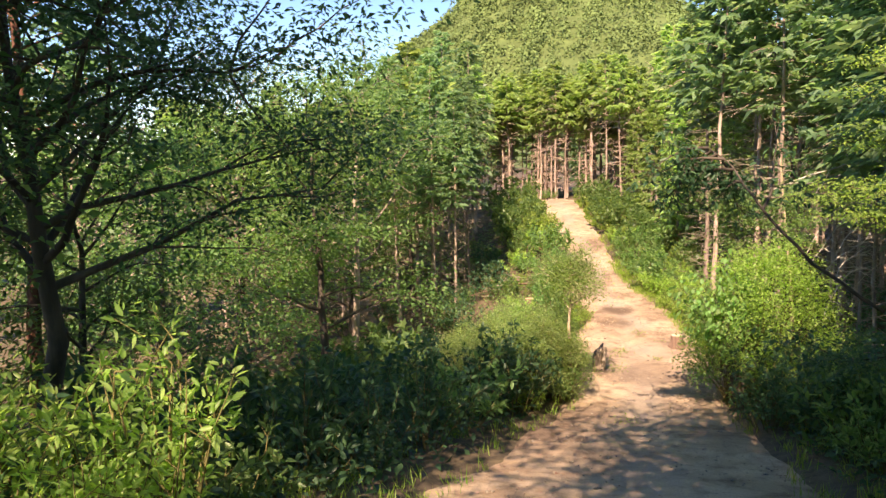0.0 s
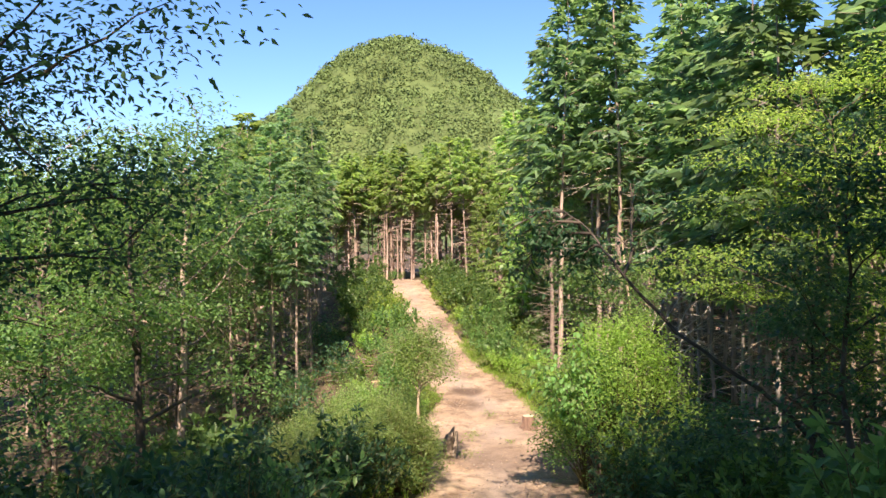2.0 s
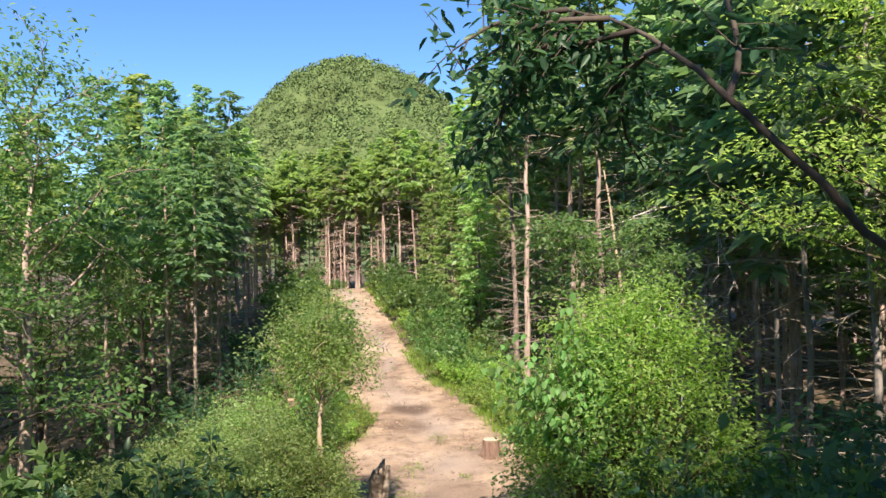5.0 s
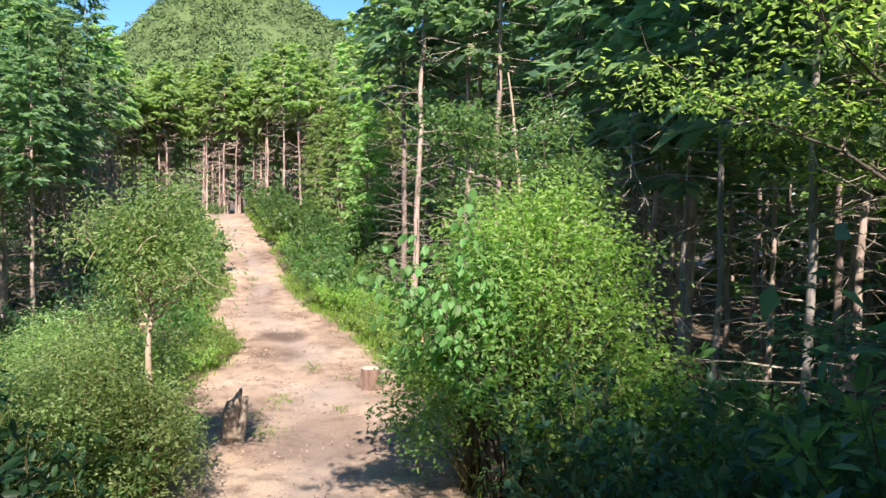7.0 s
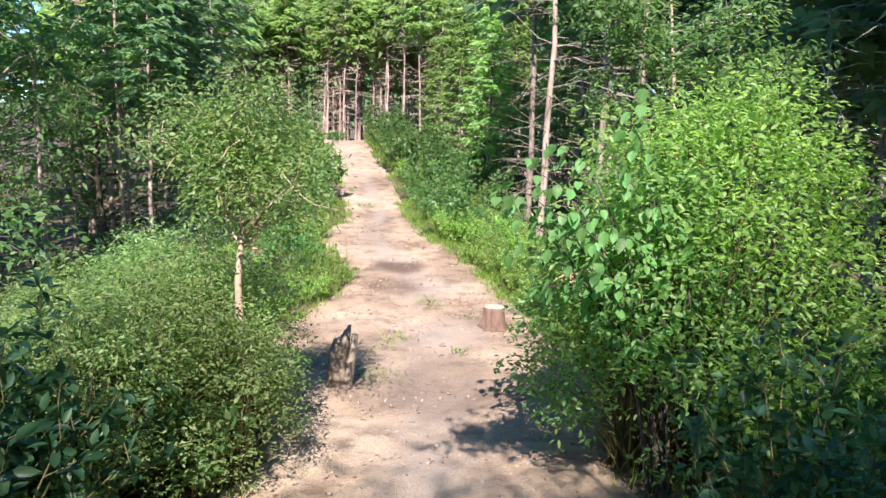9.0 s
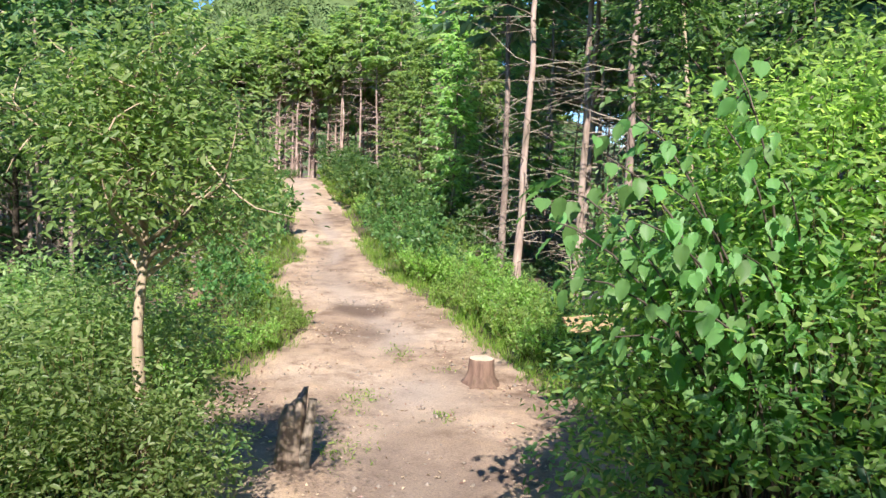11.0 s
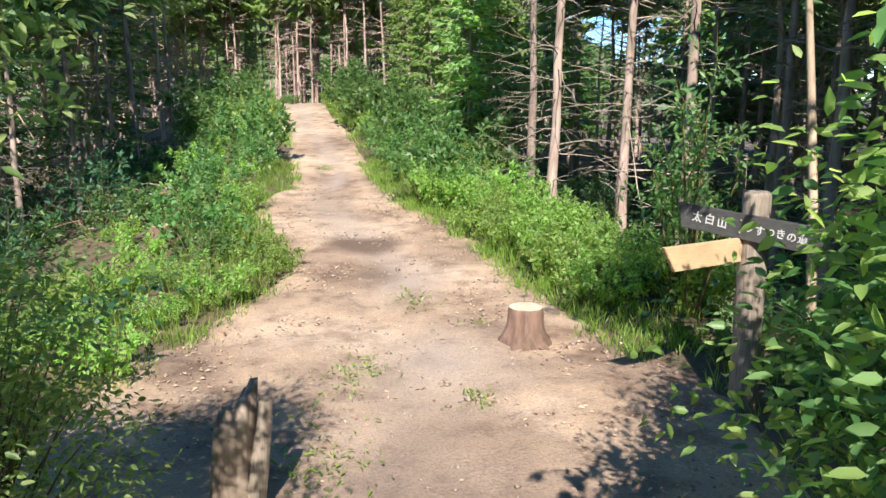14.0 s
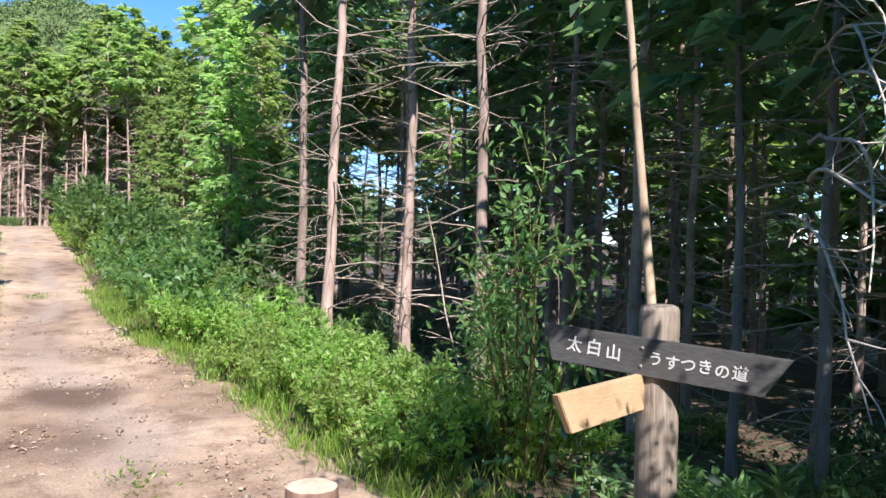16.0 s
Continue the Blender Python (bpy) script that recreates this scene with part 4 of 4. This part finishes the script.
ROT = bark_material("rotten_bark", (0.20, 0.14, 0.10), (0.52, 0.42, 0.32), 12, (0.56, 0.52, 0.47))


def ring_body(rings, sides, mat_name, cap=True):
    """A body of stacked uneven rings: (z, radius, roughness)."""
    V, F = [], []
    for z, r, q in rings:
        for j in range(sides):
            a = 2 * math.pi * j / sides
            k = 1 + q * noise.noise((math.cos(a) * 2.2, math.sin(a) * 2.2, z * 2 + len(mat_name)))
            V.append((math.cos(a) * r * k, math.sin(a) * r * k, z if not callable(z) else z(a)))
    for i in range(len(rings) - 1):
        for j in range(sides):
            F.append((i * sides + j, i * sides + (j + 1) % sides, (i + 1) * sides + (j + 1) % sides, (i + 1) * sides + j))
    return np.array(V), np.array(F)


def stump(x, y, height, radius, label, bark, cut):
    st = plant("tree_stump", label, "stump")
    st.location = (x, y, height_on_path(x, y) if not free_of_path(x, y, 0) else ground_at(x, y))
    v, f = ring_body([(-0.1, radius * 1.75, 0.6), (0.0, radius * 1.5, 0.55), (height * 0.18, radius * 1.2, 0.35), (height * 0.45, radius * 1.05, 0.14),
                      (height * 0.8, radius, 0.10), (height - 0.012, radius * 0.99, 0.10), (height, radius * 0.955, 0.10)], 26, "bark")
    under("bark", mesh_from("bark", v, f, bark, True), st)
    v, f = ring_body([(height - 0.002, radius * 0.955, 0.10), (height + 0.004, radius * 0.8, 0.06), (height + 0.005, radius * 0.45, 0.03), (height + 0.006, radius * 0.02, 0)], 26, "bark")
    under("cut_face", mesh_from("cut_face", v, f, cut), st, "pale sawn top face")
    return st


stump(1.18, 3.08, 0.245, 0.125, "sawn tree stump with a pale cut top on the path", STUMP_BARK, CUT_WOOD)
stump(-2.3, 6.5, 0.22, 0.13, "low orange-brown sawn stump on the bank", STUMP_BARK, NEW_WOOD)


def broken_stump(x, y):
    """A rotted, splintered stump, higher on one side."""
    st = plant("broken_stump", "rotten splintered grey stump at the path's edge", "stump")
    st.location = (x, y, height_on_path(x, y) - 0.02)
    sides, V, F = 20, [], []
    for i, (h, r) in enumerate(((-0.1, 0.12), (0.0, 0.11), (0.15, 0.092), (0.32, 0.085), (1.0, 0.078), (1.0, 0.05), (0.86, 0.02))):
        for j in range(sides):
            a = 2 * math.pi * j / sides
            k = 1 + 0.22 * noise.noise((math.cos(a) * 2, math.sin(a) * 2, h * 3)) + 0.08 * math.sin(5 * a)
            top = 0.48 + 0.06 * math.cos(a) + 0.035 * (1 if j % 3 == 0 else -1) * noise.noise((j * 1.7, 0, 0)) * 2
            V.append((math.cos(a) * r * k + 0.03 * max(h, 0), math.sin(a) * r * k, h if h < 0.5 else top * h))
    for i in range(6):
        for j in range(sides):
            F.append((i * sides + j, i * sides + (j + 1) % sides, (i + 1) * sides + (j + 1) % sides, (i + 1) * sides + j))
    under("rotten_trunk", mesh_from("rotten_trunk", V, np.array(F), ROT, True), st)
    v = tubes([(bend((0.09, -0.05, 0.0), (0.05, 0, 1), 0.5, 5, 0, 0.05), np.linspace(0.05, 0.03, 6))], 6)
    under("splinter", mesh_from("splinter", *v, OLD_WOOD, True), st, "upright pale splinter of broken wood")
    return st


broken_stump(-0.40, 0.98)


def board(name, outline, thick, mat, parent, frame_m, bevel=0.003, label=""):
    bm = bmesh.new()
    low = [bm.verts.new((x, thick, z)) for x, z in outline]
    face = bm.faces.new(low)
    ext = bmesh.ops.extrude_face_region(bm, geom=[face])
    bmesh.ops.translate(bm, vec=(0, -thick, 0), verts=[e for e in ext["geom"] if isinstance(e, bmesh.types.BMVert)])
    bmesh.ops.recalc_face_normals(bm, faces=bm.faces)
    bmesh.ops.bevel(bm, geom=bm.edges[:], offset=bevel, segments=2, affect="EDGES")
    me = bpy.data.meshes.new(name)
    bm.to_mesh(me)
    bm.free()
    me.materials.append(mat)
    ob = under(name, me, parent, label)
    ob.matrix_basis = frame_m
    return ob


def facing(left, right):
    """The pose of a board whose top edge runs between two points, x along it, its face towards the path."""
    a, b = Vector(left), Vector(right)
    x = (b - a).normalized()
    y = Vector((0, 0, 1)).cross(x).normalized()
    return Matrix.Translation(a) @ Matrix((x, y, x.cross(y))).transposed().to_4x4(), (b - a).length


def signpost():
    post = plant("signpost", "weathered log signpost with dark lettered board and pale arrow board", "signpost")
    at = Matrix.Translation((2.157, 1.85, 0))
    post.matrix_basis = at
    back = at.inverted()
    v, f = ring_body([(-0.75, 0.078, 0.1), (-0.3, 0.076, 0.1), (0.1, 0.074, 0.08), (0.5, 0.073, 0.07), (0.795, 0.071, 0.06), (0.812, 0.067, 0.06), (0.818, 0.05, 0.05), (0.82, 0.002, 0)], 20, "post")
    under("post", mesh_from("post", v, f, OLD_WOOD, True), post)
    plate, wide = facing((1.864, 2.149, 0.728), (2.362, 1.436, 0.675))
    plate = plate @ Matrix.Translation((0, -0.022, 0))
    name_board = board("name_board", ((0.0, 0.0), (wide, 0.0), (wide - 0.08, -0.135), (0.045, -0.135)), 0.026, SLATE_PAINT, post, back @ plate, 0.003, "dark grey board with white hand-painted characters")
    for text, x0, size, step in (("太白山", 0.10, 0.058, 0.076), ("うすつきの道", 0.41, 0.052, 0.056)):
        for i, ch in enumerate(text):
            c = bpy.data.curves.new("character", "FONT")
            c.body, c.size, c.extrude, c.offset = ch, size * rng.uniform(0.95, 1.08), 0.0012, 0.0007
            t = new("character", c)
            t.parent = name_board
            t.data.materials.append(WHITE_PAINT)
            t.matrix_basis = Matrix.Translation((x0 + i * step, -0.0012, -0.087 + rng.normal(0, 0.003))) @ pose(0, 0, 0, 90, rng.normal(0, 3), 0)
    arrow, long = facing((1.565, 1.544, 0.585), (2.07, 1.826, 0.575))
    board("arrow_board", ((0.0, 0.0), (long + 0.03, 0.0), (long + 0.03, -0.128), (0.09, -0.128)), 0.025, NEW_WOOD, post, back @ arrow, 0.003, "bare pale wooden arrow board")
    for z in (-0.035, -0.1):
        v = tubes([(np.array(((0.385, 0.004, z), (0.385, -0.004, z), (0.385, -0.0055, z))), (0.006, 0.006, 0.002))], 8)
        under("nail", mesh_from("nail", *v, OLD_WOOD, True), name_board)
    return post


signpost()


def stick(points, radii, label, mat=TWIG, name="dead_branch"):
    base = Vector(points[0])
    ob = new(name, mesh_from(name, *tubes([(np.array(points) - np.array(base), radii)], 6), mat, True))
    ob.location = base
    return tagged(ob, label, "branch")


def leaning(x, y, length, way, r, label, mat=TWIG, steps=7, wob=0.06, name="dead_branch"):
    z = ground_at(x, y) - 0.05
    stick(bend((x, y, z), way, length, steps, 0, wob), np.linspace(r, r * 0.3, steps + 1), label, mat, name)


leaning(2.62, 4.3, 1.75, (-0.22, 0.12, 1), 0.010, "thin bleached dead stick leaning in the brush")
leaning(4.3, 1.0, 1.4, (-0.35, 0.2, 1), 0.012, "pale dead stick leaning by the dark wood")
leaning(3.45, 4.8, 1.5, (0.15, 0.1, 1), 0.007, "thin bare upright twig behind the sign")
leaning(3.55, 3.6, 4.6, (0.03, 0.02, 1), 0.045, "thin crooked pale-barked dead tree behind the sign", BARK_PALE, 9, 0.035, "dead_sapling")
BLEACHED = bark_material("bleached_wood", (0.40, 0.35, 0.30), (0.72, 0.66, 0.60), 20)
for i in range(9):
    z0 = 1.25 + 0.27 * i
    limb = plant("dead_branch", "long bleached dead branch with bare twigs hanging from a conifer trunk", "branch", "dead branches")
    limb.location = (4.9, 3.72, z0)
    p = bend((0, 0, 0), (-0.95 + 0.2 * (i % 4), -0.8, 0.34 - 0.1 * (i % 3)), 2.3 + 0.25 * (i % 3), 10, 0.11, 0.10)
    under("bare_wood", mesh_from("bare_wood", *tubes([(p, np.linspace(0.017, 0.004, 11))], 5), BLEACHED, True), limb)
    for k in range(9):
        st = p[2 + k % 8]
        twig = bend(st, (rng.normal(0, 1.0), -0.7, rng.normal(-0.1, 0.5)), rng.uniform(0.25, 0.8), 4, 0.06, 0.2)
        under("twig", mesh_from("twig", *tubes([(twig, np.linspace(0.006, 0.002, 5))], 4), BLEACHED, True), limb)
for x, y, n in ((-2.9, 9.4, 16), (-3.3, 8.6, 12), (4.2, -1.6, 18), (4.0, -2.3, 10)):
    pile = plant("brush_pile", "heap of dry brown cut branches and twigs", "brush pile", "brush piles")
    pile.location = (x, y, ground_at(x, y))
    for _ in range(n):
        a = rng.uniform(0, 6.28)
        p = bend((rng.normal(0, 0.3), rng.normal(0, 0.3), rng.uniform(0.02, 0.3)), (math.cos(a), math.sin(a), rng.uniform(-0.05, 0.3)), rng.uniform(0.5, 1.1), 4, 0.05, 0.1)
        under("cut_branch", mesh_from("cut_branch", *tubes([(p, np.linspace(rng.uniform(0.01, 0.03), 0.005, 5))], 5), STUMP_BARK if rng.uniform() < 0.5 else TWIG, True), pile)

# ---------------------------------------------------------------- ground cover
reseed(33)


def blades(n, x_of, label, lo, hi, mat=GRASS, wide=0.008):
    """Grass: bent blades in tufts."""
    y = rng.uniform(-12, 26, n) if x_of is None else x_of[1]
    x = x_of[0]
    z = land(x, y)
    base = np.stack([x, y, z], -1)
    way = np.stack([rng.normal(0, 0.35, n), rng.normal(0, 0.35, n), np.ones(n)], -1)
    up = np.stack([rng.normal(0, 1, n), rng.normal(0, 1, n), np.zeros(n)], -1)
    v, q = leaves(base, way, up, rng.uniform(lo, hi, n), wide * rng.uniform(0.7, 1.4, n))
    return tagged(new("grass", mesh_from("grass", v, q, mat)), label, "grass", kind="stuff")


def edge_spots(n, y0, y1, side, lo, hi, clump=14):
    m = n // clump + 1
    y = np.repeat(rng.uniform(y0, y1, m), clump)[:n] + rng.normal(0, 0.06, n)
    o = np.repeat(rng.uniform(lo, hi, m), clump)[:n] + rng.normal(0, 0.05, n)
    return along(EDGES, y, 1 if side < 0 else 2) + side * o, y


blades(7000, edge_spots(7000, 2.6, 12, 1, -0.16, 0.42), "short fresh grass at the foot of the bushes", 0.05, 0.17)
blades(5000, edge_spots(5000, 1.9, 12, -1, -0.12, 0.5), "short fresh grass at the path's edge", 0.05, 0.16)
blades(2500, edge_spots(2500, 0.5, 14, 1, -0.05, 0.75), "fresh green grass tufts along the sunny verge", 0.07, 0.24)
blades(4200, edge_spots(4200, 1.5, 12, -1, 0.0, 1.3), "fresh green grass tufts along the bank", 0.06, 0.22)
blades(2500, edge_spots(2500, 14, 27, 1, -0.05, 0.8), "grass along the far verge", 0.12, 0.3, GRASS, 0.014)
blades(2500, edge_spots(2500, 14, 27, -1, -0.05, 0.8), "grass along the far bank", 0.12, 0.3, GRASS, 0.014)
blades(1800, edge_spots(1800, -13, -1, 1, -0.15, 0.8), "shaded grass beside the path", 0.06, 0.22)
blades(1800, edge_spots(1800, -13, 2, -1, -0.15, 0.8), "shaded grass beside the bushes", 0.06, 0.22)


def path_tufts():
    spots = ((0.43, 4.15, 0.30, 150), (0.05, 2.6, 0.3, 160), (-0.35, 2.2, 0.35, 200), (-0.1, 1.3, 0.35, 160), (0.9, 3.5, 0.2, 60), (0.75, 2.1, 0.15, 60), (-1.1, 5.2, 0.25, 220),
             (-1.45, 9.3, 0.3, 300), (-1.2, 6.4, 0.25, 120), (-0.9, 11.5, 0.25, 160), (1.2, 5.0, 0.2, 120), (0.1, -2.5, 0.3, 80), (1.35, -0.5, 0.25, 160), (0.9, 6.3, 0.2, 60))
    P, L = [], []
    for x, y, r, n in spots:
        q = rng.normal(0, 1, (n, 2)) * r * 0.5 * np.array((0.7, 1.3)) + np.array((x, y))
        P.append(np.column_stack([q, smooth_profile(q[:, 1]) + 0.015]))
        L.append(rng.uniform(0.015, 0.05, n))
    P, L = np.concatenate(P), np.concatenate(L)
    n = len(P)
    v, q = leaves(P, np.stack([rng.normal(0, 0.9, n), rng.normal(0, 0.9, n), np.ones(n) * 0.7], -1), np.array((0, 0, 1.0)) + rng.normal(0, 0.5, (n, 3)), L, L * 0.3)
    tagged(new("grass", mesh_from("grass", v, q, GRASS)), "small weeds growing out of the trodden path", "grass", kind="stuff")


path_tufts()


def cover(n, x0, x1, y0, y1, leaf, lo, hi, name, label, high):
    """Low plants that hide the soil off the path."""
    x, y = rng.uniform(x0, x1, n), rng.uniform(y0, y1, n)
    keep = (x < along(EDGES, y, 1) - 0.25) | (x > along(EDGES, y, 2) + 0.25)
    x, y = x[keep], y[keep]
    n = len(x)
    z = land(x, y) + rng.uniform(0.02, high, n)
    s = rng.uniform(lo, hi, n)
    v, q = leaves(np.stack([x, y, z], -1), rng.normal(0, 1, (n, 3)) * np.array((1, 1, 0.4)), np.array((0, 0, 1.0)) + rng.normal(0, 0.45, (n, 3)), s, s * 0.55)
    tagged(new(name, mesh_from(name, v, q, leaf)), label, "undergrowth", kind="stuff")


# Where LEAF_DARK is used, the undergrowth's colour carries the shade.
cover(26000, -8, 4.5, -13, 4, LEAF_DARK, 0.05, 0.12, "ground_cover", "low leafy undergrowth on the shaded slopes, its leaf colour darkened for shade", 0.3)
cover(14000, -6, 3.4, 4, 27, LEAF_SHRUB, 0.05, 0.12, "ground_cover", "low leafy undergrowth on the sunny banks", 0.28)
cover(9000, 3.4, 10, -6, 22, LEAF_DARK, 0.05, 0.12, "ground_cover", "sparse undergrowth below the conifers, its leaf colour darkened for shade", 0.2)


def litter(n, y0, y1, lo, hi, mat, name, label):
    """Chips, dry leaves and grit lying on the path."""
    y = rng.uniform(y0, y1, n)
    L, R = along(EDGES, y, 1), along(EDGES, y, 2)
    u = rng.uniform(0, 1, n)
    u = np.where(rng.uniform(0, 1, n) < 0.6, np.where(u < 0.5, u * 0.6, 1 - (1 - u) * 0.6), u)
    x = L + (R - L) * u
    s = rng.uniform(lo, hi, n)
    base = np.stack([x, y, smooth_profile(y) + 0.032 - 0.035 * np.exp(-((u - 0.47) / 0.13) ** 2)], -1)
    v, q = leaves(base, rng.normal(0, 1, (n, 3)) * np.array((1, 1, 0.12)), np.array((0, 0, 1.0)) + rng.normal(0, 0.25, (n, 3)), s, s * 0.5)
    tagged(new(name, mesh_from(name, v, q, mat)), label, "litter", kind="stuff")


DRY_LEAF = leaf_material("dry_leaf", (0.16, 0.08, 0.035), (0.30, 0.17, 0.08), (0.45, 0.30, 0.16), 0.2, 0.7, 1.3)
CHIP = plain("wood_chip", (0.45, 0.32, 0.2), (0.68, 0.52, 0.36), 40)
litter(2600, -12, 8, 0.015, 0.045, DRY_LEAF, "dry_leaves", "scattered dry brown leaves on the path")
litter(3000, -1, 9, 0.012, 0.045, CHIP, "wood_chips", "pale wood chips and bark scraps on the path")


def pebbles(n, y0, y1):
    y = rng.uniform(y0, y1, n)
    u = rng.uniform(0.02, 0.98, n)
    x = along(EDGES, y, 1) * (1 - u) + along(EDGES, y, 2) * u
    z = smooth_profile(y) + 0.028 - 0.035 * np.exp(-((u - 0.47) / 0.13) ** 2)
    r = rng.uniform(0.005, 0.017, n) * rng.choice((1, 1, 1, 1.8), n)
    octa = np.array(((1, 0, 0), (0, 1, 0), (-1, 0, 0), (0, -1, 0), (0, 0, 0.7), (0, 0, -0.7)), float)
    v = np.stack([x, y, z], -1)[:, None] + octa[None] * r[:, None, None] * rng.uniform(0.7, 1.2, (n, 6, 1))
    f = np.array(((0, 1, 4), (1, 2, 4), (2, 3, 4), (3, 0, 4), (1, 0, 5), (2, 1, 5), (3, 2, 5), (0, 3, 5)))
    tagged(new("pebbles", mesh_from("pebbles", v.reshape(-1, 3), (f[None] + np.arange(n)[:, None, None] * 6).reshape(-1, 3), STONE)), "grey-brown pebbles and grit on the path", "pebbles", kind="stuff")


pebbles(2800, -13, 10)
